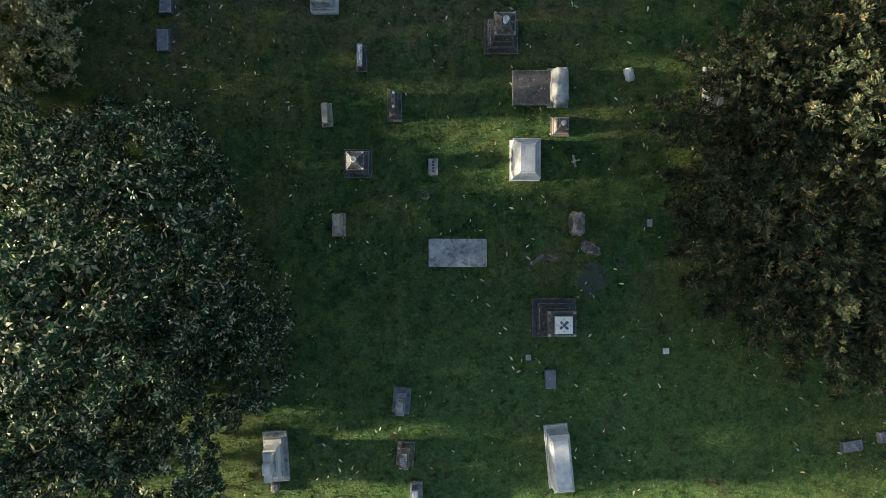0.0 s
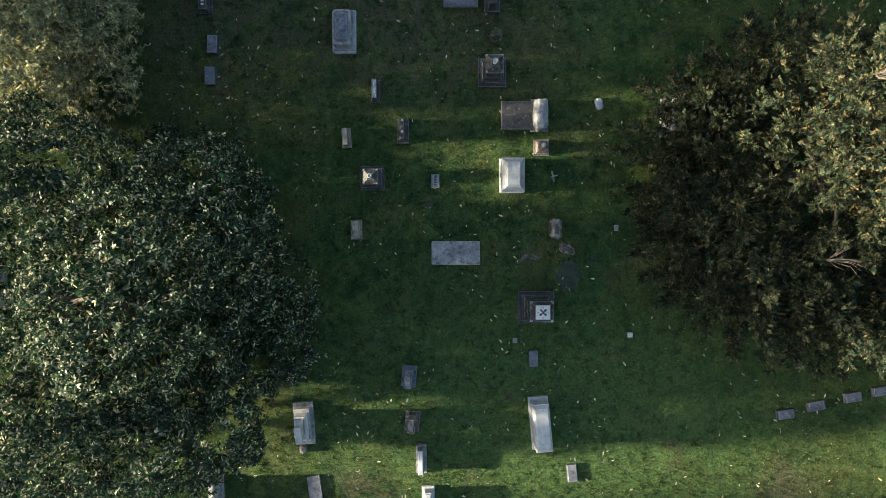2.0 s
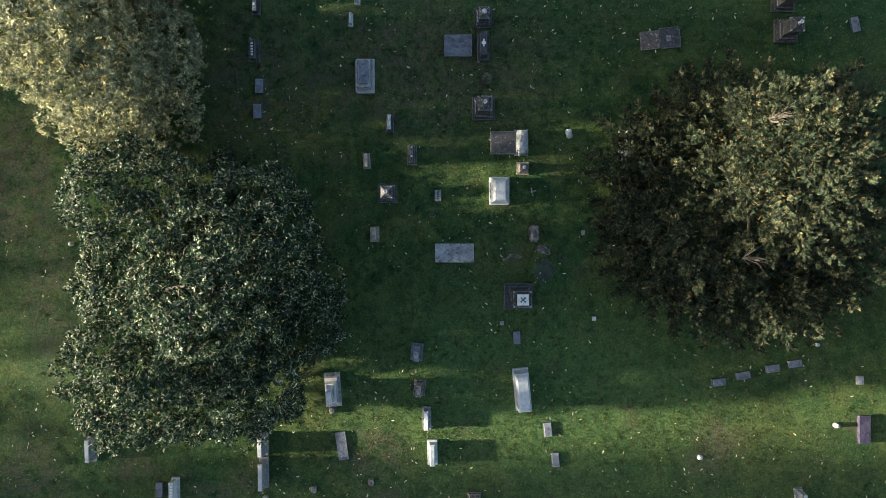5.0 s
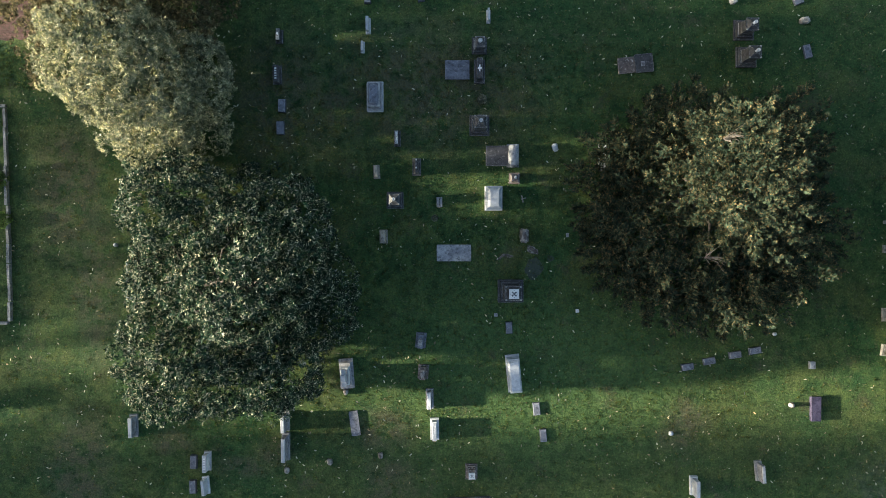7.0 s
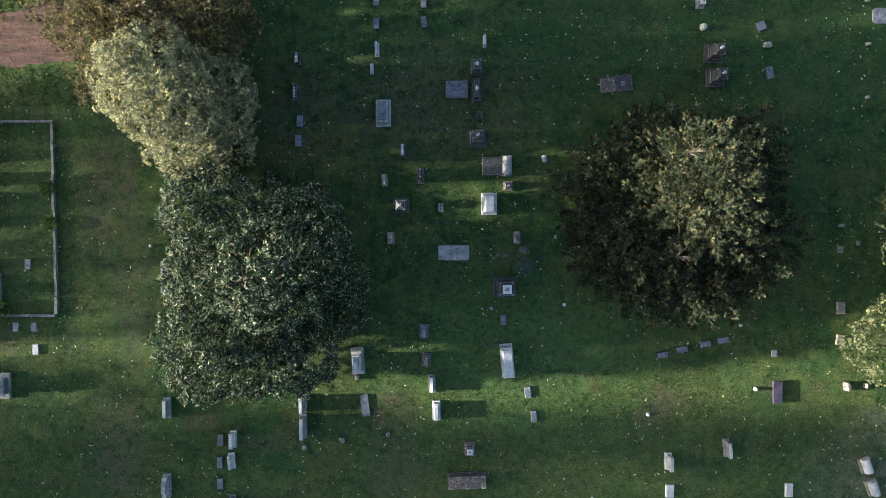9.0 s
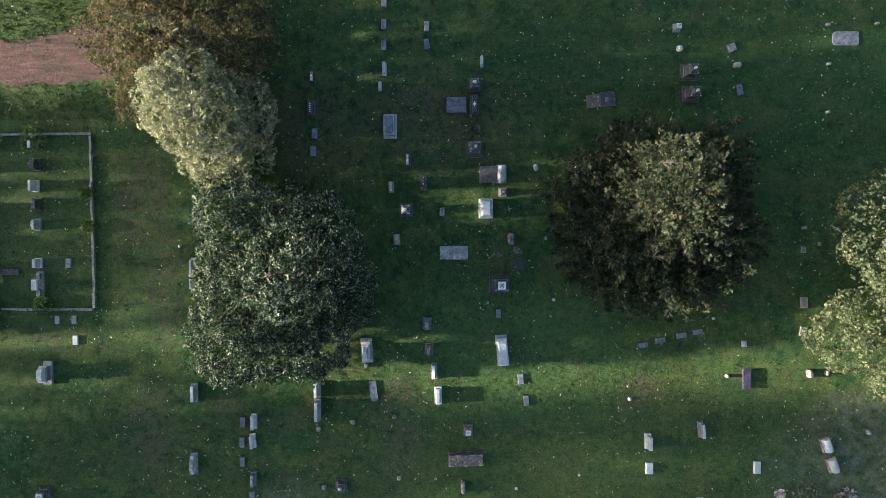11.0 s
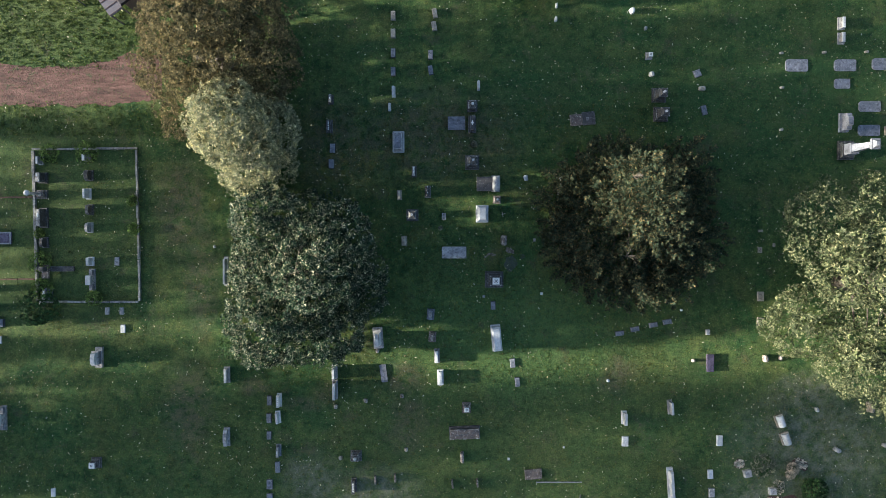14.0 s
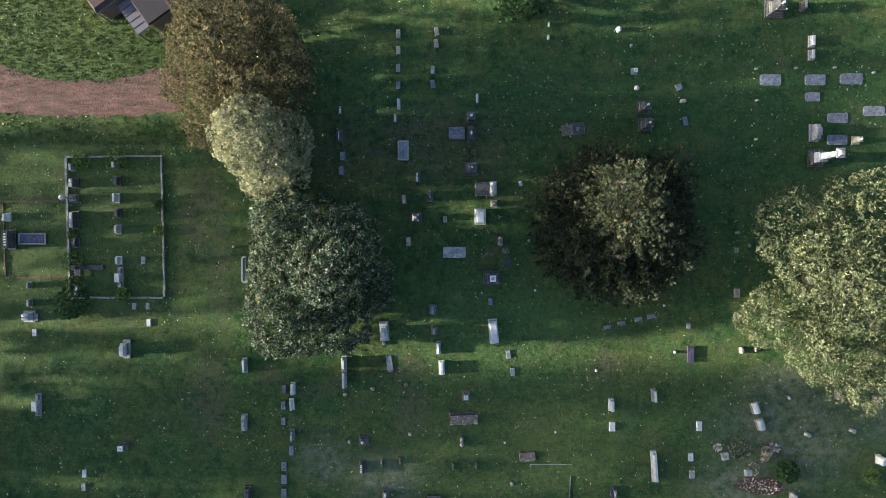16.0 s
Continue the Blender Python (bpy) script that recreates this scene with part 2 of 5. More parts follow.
def plain_material(name, colour, rough=0.6, metal=0.0, vary=0.35, scale=6.0):
    n = Nodes(name)
    place = n.add("TexCoord").outputs["Object"]
    grain, wide = n.noise(place, scale, 6, 0.7), n.noise(place, scale * 0.15, 3)
    both = n.math("ADD", n.math("MULTIPLY", grain, 0.6), n.math("MULTIPLY", wide, 0.4))
    n.put(n.bsdf, "Base Color", n.ramp(both, (0.3, tuple(c * (1 - vary) for c in colour)), (0.7, tuple(min(1, c * (1 + vary)) for c in colour))))
    n.put(n.bsdf, "Roughness", rough)
    n.put(n.bsdf, "Metallic", metal)
    n.bump(grain, 0.01, 0.5)
    return n.mat


TURF, GRASS, EARTH = ground_material(), grass_material(), earth_material()
MULCH = plain_material("bed_earth", (0.075, 0.042, 0.034), 0.95, 0.0, 0.6, 9.0)
STALK = leaf_material("bleached_stalk", [(0.42, 0.36, 0.30), (0.58, 0.53, 0.46), (0.74, 0.70, 0.64)], 0.7, 0.2, 0.1)
KERB = stone_material("kerb_stone", (0.40, 0.39, 0.37), (0.17, 0.17, 0.16), (0.55, 0.54, 0.5))
BRICK_EDGE = plain_material("brick_edging", (0.15, 0.085, 0.065), 0.9)
ROOF = plain_material("roof_shingle", (0.06, 0.040, 0.042), 0.85, 0.0, 0.4, 14.0)
ROOF_BLUE = plain_material("roof_felt", (0.017, 0.014, 0.022), 0.85, 0.0, 0.35, 10.0)
SHEET = plain_material("roof_sheet", (0.12, 0.112, 0.135), 0.5, 0.0, 0.25, 3.0)
WALL = plain_material("house_wall", (0.16, 0.12, 0.11), 0.85, 0.0, 0.2, 4.0)
DEAD = plain_material("dead_wood", (0.17, 0.15, 0.13), 0.85)
LICHEN = stone_material("lichened_stone", (0.50, 0.48, 0.45), (0.16, 0.14, 0.13), (0.74, 0.73, 0.70), 0.75, 0.9, 0.7)
LETTER = plain_material("white_letter", (0.72, 0.72, 0.70), 0.7, 0.0, 0.15)
LETTER_DARK = plain_material("dark_letter", (0.05, 0.05, 0.055), 0.7)


# ---- builders ----
def part(name, bm, material, parent=None, label="", bevel=0.0, wear=0.0, smooth=False):
    """Links a bmesh as one mesh object, under a thing or a part."""
    if bevel:
        bmesh.ops.bevel(bm, geom=[e for e in bm.edges if e.calc_face_angle(0) > 0.4], offset=bevel, segments=2, affect="EDGES", clamp_overlap=True)
    if wear:
        for v in bm.verts:
            v.co += wear * Vector((random.uniform(-1, 1), random.uniform(-1, 1), random.uniform(-1, 1)))
    bmesh.ops.recalc_face_normals(bm, faces=bm.faces)
    data = bpy.data.meshes.new(name)
    bm.to_mesh(data)
    bm.free()
    data.materials.append(material)
    if smooth:
        data.polygons.foreach_set("use_smooth", [True] * len(data.polygons))
    ob = new(name, data)
    ob.parent = parent
    return tagged(ob, label)


def thing(name, x, y, turn, label, category, group="", z=0.0):
    ob = new(name)
    ob.empty_display_size = 0.2
    ob.matrix_basis = pose(x, y, z, 0, 0, turn)
    return tagged(ob, label, category, group)


def block(bm, x, y, z, sx, sy, sz, tx=1.0, ty=None, dx=0.0, dy=0.0):
    """A block whose foot is centred on (x, y, z); its top is scaled by tx, ty and shifted by dx, dy."""
    ty = tx if ty is None else ty
    low = [bm.verts.new((x + a * sx / 2, y + b * sy / 2, z)) for a, b in ((-1, -1), (1, -1), (1, 1), (-1, 1))]
    top = [bm.verts.new((x + dx + a * sx * tx / 2, y + dy + b * sy * ty / 2, z + sz)) for a, b in ((-1, -1), (1, -1), (1, 1), (-1, 1))]
    bm.faces.new(low[::-1]), bm.faces.new(top)
    for k in range(4):
        bm.faces.new((low[k], low[(k + 1) % 4], top[(k + 1) % 4], top[k]))
    return bm


def blocks(*args, **more):
    return block(bmesh.new(), *args, **more)


def tablet(width, depth, height, top):
    """An upright slab, wide along y, with a flat, round or gabled top."""
    outline = [(-width / 2, 0.0), (width / 2, 0.0)]
    if top == "round":
        rise = width * 0.28
        outline += [(width / 2 * math.cos(a), height - rise + rise * math.sin(a)) for a in (math.pi * k / 8 for k in range(9))]
    elif top == "gable":
        outline += [(width / 2, height * 0.72), (width * 0.28, height * 0.8), (width * 0.24, height), (-width * 0.24, height), (-width * 0.28, height * 0.8), (-width / 2, height * 0.72)]
    else:
        outline += [(width / 2, height), (-width / 2, height)]
    bm = bmesh.new()
    near, far = ([bm.verts.new((s * depth / 2 * (1 - 0.12 * z / height), y, z)) for y, z in outline] for s in (-1, 1))
    bm.faces.new(near), bm.faces.new(far[::-1])
    for k in range(len(outline)):
        j = (k + 1) % len(outline)
        bm.faces.new((near[k], far[k], far[j], near[j]))
    return bm


def lathe(profile, steps=12):
    bm = bmesh.new()
    rings = [[bm.verts.new((r * math.cos(a), r * math.sin(a), z)) for a in (2 * math.pi * k / steps for k in range(steps))] for r, z in profile]
    for low, top in zip(rings, rings[1:]):
        for k in range(steps):
            bm.faces.new((low[k], low[(k + 1) % steps], top[(k + 1) % steps], top[k]))
    bm.faces.new(rings[0][::-1]), bm.faces.new(rings[-1])
    return bm


def lifted(bm, x, y, z):
    bmesh.ops.translate(bm, verts=bm.verts, vec=(x, y, z))
    return bm


def letters(parent, count, x, y0, y1, z, material, size=0.05, flat=True):
    """Unreadable lettering as plain bars in a row."""
    for k in range(count):
        y = y0 + (y1 - y0) * (k + 0.5) / count
        bm = blocks(x, y, z, size * 1.4 if flat else 0.02, size, 0.008 if flat else size * 1.4)
        part("letter_bar", bm, material, parent)


def headstone(x, y, w, l, h, turn, material, style, label):
    ob = thing("headstone", x, y, turn + random.uniform(-1.5, 1.5), label, "headstone")
    foot = min(0.22, h * 0.22)
    part("plinth", blocks(0, 0, -0.05, w, l, foot + 0.05, 0.96), material, ob, "", 0.015, 0.004)
    width, depth = l * (0.84 if w > 0.2 else 0.98), w * (0.56 if w > 0.2 else 0.9)
    shape = {"round": "round", "gable": "gable"}.get(style, "flat")
    lean = pose(0, 0, foot, 0, random.uniform(-2, 2), 0)
    stone = part("tablet", tablet(width, depth, h - foot, shape), material, ob, "", 0.018, 0.005)
    stone.matrix_basis = lean
    top = h - foot
    if style == "cross":
        part("stub_cross", block(blocks(0, 0, top, depth * 0.6, width * 0.3, 0.28), 0, 0, top + 0.1, depth * 0.5, width * 0.62, 0.1), LICHEN, stone, "pale lichened cross", 0.012, 0.004)
    elif style == "flower":
        bm = blocks(0, 0, top, depth * 0.62, width * 0.1, 0.03)
        part("carved_flower", block(bm, 0, 0, top + 0.004, depth * 0.2, width * 0.32, 0.03), LETTER, stone, "pale carved flower", 0.005)
    elif style == "ridge":
        cap = part("cap", blocks(0, 0, top, depth * 1.1, width * 1.04, 0.14, 0.35, 0.9), material, stone, "", 0.016, 0.006)
        for k in (-0.12, 0.42):
            part("lichen_spot", blocks(0, k * width, top + 0.135, depth * 0.3, width * 0.12, 0.02, 0.7), LETTER, cap, "white spot of lichen", 0.004, 0.01)
    elif style == "letters":
        part("cap", blocks(0, 0, top, depth * 1.05, width * 1.02, 0.05), material, stone, "", 0.01)
        letters(stone, 5, 0, -width * 0.38, width * 0.38, top + 0.05, LETTER, width * 0.09)
    elif w > 0.3 and style == "flat":
        dull = material in (SAND, DARK, BLUE, POLISH)
        crown = LICHEN if dull else (WHITE if material is PALE else material)
        cap = part("cap", blocks(0, 0, top, depth * 0.84, width * 0.95, 0.05, 0.78, 0.94), crown, stone, "pale lichened cap" if dull else "", 0.016, 0.006)
        if dull:
            for k in range(2):
                run = blocks(depth * random.uniform(-0.15, 0.15), width * random.uniform(-0.3, 0.3), top + 0.048, depth * 0.3, width * random.uniform(0.15, 0.35), 0.012, 0.6)
                part("lichen_crust", run, LETTER, cap, "white crust of lichen", 0.0, 0.012)
    return ob


def marker(x, y, w, l, h, turn, material, label, marks=0, group=""):
    ob = thing("grave_marker", x, y, turn + random.uniform(-2, 2), label, "grave marker", group)
    slab = part("slab", blocks(0, 0, -0.05, w, l, h + 0.05, 0.9, 0.94), material, ob, "", 0.012, 0.004)
    if marks:
        letters(slab, marks, 0, -l * 0.36, l * 0.36, h + 0.001, LETTER_DARK, 0.06)
    elif min(w, l) > 0.25:
        part("face_panel", blocks(0, 0, h, w * 0.84, l * 0.88, 0.014, 0.94), BLUE if material is SLATE else material, slab, "paler face panel" if material is SLATE else "", 0.004)
    return ob


def rounded(w, l, z, h, radius, top=0.97):
    """A slab with rounded corners; the end at -x is the rounder one."""
    bm = bmesh.new()
    rim = []
    for sx, sy, first, r in ((1, 1, 0, radius * 0.5), (-1, 1, 90, radius), (-1, -1, 180, radius), (1, -1, 270, radius * 0.5)):
        for k in range(5):
            a = radians(first + 22.5 * k)
            rim.append((sx * (w / 2 - r) + r * math.cos(a), sy * (l / 2 - r) + r * math.sin(a)))
    low, high = [bm.verts.new((px, py, z)) for px, py in rim], [bm.verts.new((px * top, py * top, z + h)) for px, py in rim]
    bm.faces.new(low[::-1]), bm.faces.new(high)
    for k in range(len(rim)):
        j = (k + 1) % len(rim)
        bm.faces.new((low[k], low[j], high[j], high[k]))
    return bm


def ledger(x, y, w, l, h, turn, material, label):
    ob = thing("ledger_slab", x, y, turn, label, "grave slab")
    if h > 0.2:
        part("base", blocks(0, 0, -0.05, w * 0.94, l * 0.94, h * 0.6 + 0.05), material, ob, "", 0.015)
        part("slab", blocks(0, 0, h * 0.6, w, l, h * 0.4, 0.98), material, ob, "", 0.02, 0.006)
    else:
        part("slab", rounded(w, l, -0.05, h + 0.05, l * (0.28 if material is BLUE and w > l else 0.05), 0.985), material, ob, "", 0.012, 0.004)
    if w > 2.0 and h > 0.2:
        for sx, sy, px, py in ((w, 0.1, 0, l / 2 - 0.05), (w, 0.1, 0, 0.05 - l / 2), (0.1, l - 0.2, w / 2 - 0.05, 0), (0.1, l - 0.2, 0.05 - w / 2, 0)):
            part("rim", blocks(px, py, h, sx, sy, 0.05), PALE, ob, "pale stone rim", 0.01)
    return ob


def finial(kind, ob, z, size):
    if kind == "urn":
        shape = [(0.5, 0), (0.5, 0.12), (0.2, 0.2), (0.22, 0.35), (0.55, 0.75), (0.62, 1.0), (0.45, 1.08), (0.42, 1.0), (0.1, 0.95)]
        part("urn", lifted(lathe([(r * size * 0.6, k * size) for r, k in shape]), 0, 0, z), WHITE, ob, "pale carved urn", smooth=True)
    elif kind == "ball":
        shape = [(0.35, 0), (0.3, 0.15)] + [(0.5 * math.sin(a) + 0.02, 0.6 - 0.5 * math.cos(a)) for a in (math.pi * (0.2 + 0.8 * k / 6) for k in range(7))]
        part("ball_finial", lifted(lathe([(r * size, k * size) for r, k in shape]), 0, 0, z), WHITE, ob, "pale stone ball", smooth=True)
    elif kind == "block":
        cap = part("capital", blocks(0, 0, z, size * 1.45, size * 1.45, size * 0.4, 0.96), LETTER, ob, "white lichened square capital", 0.012, 0.006)
        part("carved_boss", blocks(0, 0, z + size * 0.36, size * 0.3, size * 0.3, size * 0.12, 0.6), SLATE, cap, "grey carved boss", 0.01)
        for a, b in ((-1, -1), (1, -1), (1, 1), (-1, 1)):
            petal = part("carved_petal", blocks(0.31 * size, 0, 0, size * 0.28, size * 0.22, size * 0.09, 0.6), SLATE, cap, "grey carved leaf", 0.008, 0.008)
            petal.matrix_basis = pose(0, 0, z + size * 0.37, 0, 0, math.degrees(math.atan2(b, a)) + random.uniform(-8, 8))
            part("edge_leaf", blocks((a + b) * size * 0.25, (a - b) * size * 0.25, z + size * 0.37, size * 0.14, size * 0.14, size * 0.06, 0.7), PALE, cap, "grey carved leaf", 0.006, 0.006)


def pedestal(x, y, w, l, h, turn, material, top, label):
    ob = thing("pedestal_monument", x, y, turn, label, "monument")
    size = 0.26 * min(w, l) ** 0.5 * (1.0 if top != "block" else 1.25)
    if min(w, l) < 0.7:
        size *= 0.9
    part("base", blocks(0, 0, -0.05, w, l, 0.05 + h * 0.1), material, ob, "", 0.02, 0.005)
    part("step", blocks(0, 0, h * 0.1, w * 0.84, l * 0.84, h * 0.12, 0.95), material, ob, "", 0.02, 0.005)
    part("moulding", blocks(0, 0, h * 0.22, w * 0.70, l * 0.70, h * 0.12, 0.82), material, ob, "", 0.015, 0.003)
    part("die", blocks(0, 0, h * 0.34, w * 0.56, l * 0.56, h * 0.36, 0.9), material, ob, "", 0.012, 0.003)
    part("cornice", block(blocks(0, 0, h * 0.70, w * 0.62, l * 0.62, h * 0.06), 0, 0, h * 0.76, w * 0.56, l * 0.56, h * 0.1, 0.45), material, ob, "", 0.012, 0.003)
    if w > 0.8:
        for a, b, sx, sy in ((-1, 0, 0.025, l * 0.5), (-1, -0.6, 0.03, l * 0.16), (-1, 0.7, 0.03, l * 0.1)):
            part("lichen_edge", blocks(a * w * 0.345, b * l * 0.34, h * 0.22 - 0.004, sx, sy, 0.012), LETTER, ob, "white lichen along an edge", 0.0, 0.006)
            part("lichen_edge", blocks(a * w * 0.245, b * l * 0.24, h * 0.34 - 0.004, sx, sy * 0.8, 0.012), LETTER, ob, "white lichen along an edge", 0.0, 0.006)
    for a, b in ((-1, -1), (1, -1), (1, 1), (-1, 1)):
        part("corner_knob", blocks(a * w * 0.27, b * l * 0.27, h * 0.76, w * 0.07, l * 0.07, h * 0.05, 0.6), PALE, ob, "pale lichened knob")
    finial(top, ob, h * 0.86, size)
    return ob


def rough_stone(x, y, w, l, h, turn, material, label):
    """A boulder-like or broken stone."""
    ob = thing("rough_headstone" if h > 0.45 else "field_stone", x, y, turn, label, "headstone" if h > 0.45 else "stone")
    bm = blocks(0, 0, -0.05, w, l, h + 0.05, 0.84, 0.88)
    bmesh.ops.bevel(bm, geom=bm.edges[:], offset=min(w, l) * 0.16, segments=2, affect="EDGES")
    bmesh.ops.subdivide_edges(bm, edges=[e for e in bm.edges if e.calc_length() > 0.14], cuts=3 if h > 0.45 else 2, use_grid_fill=True)
    seed = Vector((x, y, 3.0))
    for v in bm.verts:
        v.co += (noise.noise_vector(v.co * 2.6 + seed) * 0.16 + noise.noise_vector(v.co * 8.0 + seed) * 0.07) * min(w, l)
    part("boulder" if h > 0.45 else "stone", bm, material, ob, smooth=True)
    if h >= 0.75:
        part("foot", blocks(0, 0, -0.05, w * 1.06, l * 1.03, 0.15), material, ob, "", 0.02, 0.01)
    return ob


def casket_tomb(x, y, w, l, h, turn):
    ob = thing("casket_tomb", x, y, turn, "white marble casket tomb with a hipped lid and lettered side", "tomb")
    part("base", blocks(0, 0, -0.05, w, l, 0.17), WHITE, ob, "", 0.02)
    part("chest", blocks(0, 0, 0.12, w * 0.94, l * 0.95, h * 0.5, 0.88, 0.94), WHITE, ob, "", 0.015)
    part("lid_edge", blocks(0, 0, 0.12 + h * 0.5, w * 0.92, l * 0.97, h * 0.07), WHITE, ob, "", 0.012)
    part("lid", blocks(0, 0, 0.12 + h * 0.57, w * 0.88, l * 0.93, h * 0.26, 0.60, 0.76), WHITE, ob, "", 0.01)
    part("lid_top", blocks(0, 0, 0.12 + h * 0.83, w * 0.5, l * 0.68, h * 0.05, 0.94), WHITE, ob, "", 0.01)
    panel = part("name_panel", blocks(0, 0, 0, 0.02, l * 0.6, h * 0.34), PALE, ob, "grey lettered panel", 0.006)
    panel.matrix_basis = pose(-w * 0.462, 0, 0.2, 0, 6.4, 0)
    for k in range(3):
        part("letter_bar", blocks(-0.013, -l * 0.2 + k * l * 0.2, 0.1, 0.008, 0.16, 0.1), LETTER_DARK, panel)
    return ob


def casket_slab(x, y, w, l, h, turn):
    ob = thing("casket_tomb", x, y, turn, "long white marble tomb set slightly askew in the grass", "tomb")
    part("base", blocks(0, 0, -0.05, w, l, 0.2), WHITE, ob, "", 0.02)
    part("chest", blocks(0, 0, 0.15, w * 0.86, l * 0.9, h * 0.7, 0.96), WHITE, ob, "", 0.02)
    part("lid", blocks(0.0, -l * 0.02, 0.15 + h * 0.7, w * 0.84, l * 0.88, h * 0.16, 0.72, 0.86), WHITE, ob, "", 0.015)
    return ob


def carved_monument(x, y, w, l, h, turn):
    ob = thing("carved_monument", x, y, turn, "pale grey carved monument with a stepped cross top", "monument")
    part("base", blocks(0, 0, -0.05, w, l, 0.22), PALE, ob, "", 0.02, 0.004)
    part("step", blocks(-0.03, -0.02, 0.17, w * 0.78, l * 0.8, 0.2, 0.95), PALE, ob, "", 0.02)
    part("die", blocks(-0.03, -0.05, 0.37, w * 0.6, l * 0.62, h * 0.4, 0.9), WHITE, ob, "", 0.02)
    cross = blocks(-0.03, -0.05, 0.37 + h * 0.4, w * 0.34, l * 0.24, h * 0.45, 0.9)
    part("cross", block(cross, -0.03, -0.05, 0.4 + h * 0.55, w * 0.3, l * 0.56, h * 0.14), WHITE, ob, "", 0.02)
    part("shoulder", blocks(-0.03, -0.05, 0.37 + h * 0.4, w * 0.5, l * 0.5, 0.08, 0.8), PALE, ob, "", 0.01)
    return ob


def coffer(x, y, w, l, h, turn):
    ob = thing("coffer_tomb", x, y, turn, "blue grey coffer tomb on a pale stepped base", "tomb")
    part("base", rounded(w, l, -0.05, 0.2, 0.12), WHITE, ob, "pale worn base step", 0.02, 0.005)
    part("step", lifted(rounded(w * 0.9, l * 0.92, 0.15, 0.14, 0.12), -0.02, 0.02, 0), PALE, ob, "", 0.02, 0.004)
    part("chest", lifted(rounded(w * 0.78, l * 0.84, 0.29, h - 0.2, 0.16, 0.93), -0.04, 0.03, 0), PALE, ob, "", 0.03, 0.008)
    part("lid", lifted(rounded(w * 0.6, l * 0.72, h + 0.09, 0.09, 0.16, 0.8), -0.04, 0.03, 0), BLUE, ob, "mottled blue grey rounded lid", 0.02, 0.006)
    return ob


def slabs_pair(x, y, w, l, h, turn):
    ob = thing("broken_ledger", x, y, -turn, "dark ledger slab broken in two, with litter on it", "grave slab")
    part("slab", blocks(-w * 0.26, 0, -0.05, w * 0.47, l * 0.86, h + 0.03), SAND, ob, "brown broken half", 0.02, 0.008)
    part("slab", blocks(w * 0.24, l * 0.03, -0.05, w * 0.5, l, h + 0.05), DARK, ob, "", 0.02, 0.006)
    part("lichen_block", blocks(w * 0.2, 0, h, 0.2, 0.26, 0.03), PALE, ob, "pale loose fragment", 0.01)
    return ob


def obelisk(x, y, w, l, h, turn):
    ob = thing("obelisk", x, y, turn, "tall pale obelisk on a stepped dark base", "obelisk")
    part("base", blocks(0, 0, -0.05, w, l, 0.35), DARK, ob, "", 0.03, 0.006)
    part("step", blocks(0, 0, 0.3, w * 0.8, l * 0.8, 0.3), DARK, ob, "", 0.03)
    part("die", blocks(0, 0, 0.6, w * 0.6, l * 0.6, 0.9, 0.94), BLUE, ob, "", 0.02)
    part("shaft", blocks(0, 0, 1.5, w * 0.44, l * 0.38, h - 2.1, 0.72), BLUE, ob, "", 0.015)
    part("capital", blocks(0, 0, h - 0.6, w * 0.5, l * 0.5, 0.28, 1.1), BLUE, ob, "grey carved capital", 0.03)
    part("tip", blocks(0, 0, h - 0.32, w * 0.42, l * 0.42, 0.3, 0.5), BLUE, ob, "", 0.02)
    return ob


def barrel_stone(x, y, w, l, h, turn):
    ob = thing("bolster_stone", x, y, turn, "white bolster-shaped headstone on a tan base", "headstone")
    part("base", blocks(0, 0, -0.05, w, l, 0.25), TAN, ob, "", 0.03, 0.01)
    bm = bmesh.new()
    steps = 10
    ends = []
    for s in (-1, 1):
        ring = [bm.verts.new((w * 0.36 * math.cos(a), s * l * 0.46, 0.2 + (h - 0.2) * max(0.0, math.sin(a)) ** 0.8)) for a in (math.pi * k / steps for k in range(steps + 1))]
        ends.append(ring)
    bm.faces.new(ends[0]), bm.faces.new(ends[1][::-1])
    for k in range(steps):
        bm.faces.new((ends[0][k], ends[1][k], ends[1][k + 1], ends[0][k + 1]))
    bm.faces.new((ends[0][-1], ends[1][-1], ends[1][0], ends[0][0]))
    part("bolster", bm, WHITE, ob, "", 0.02)
    return ob


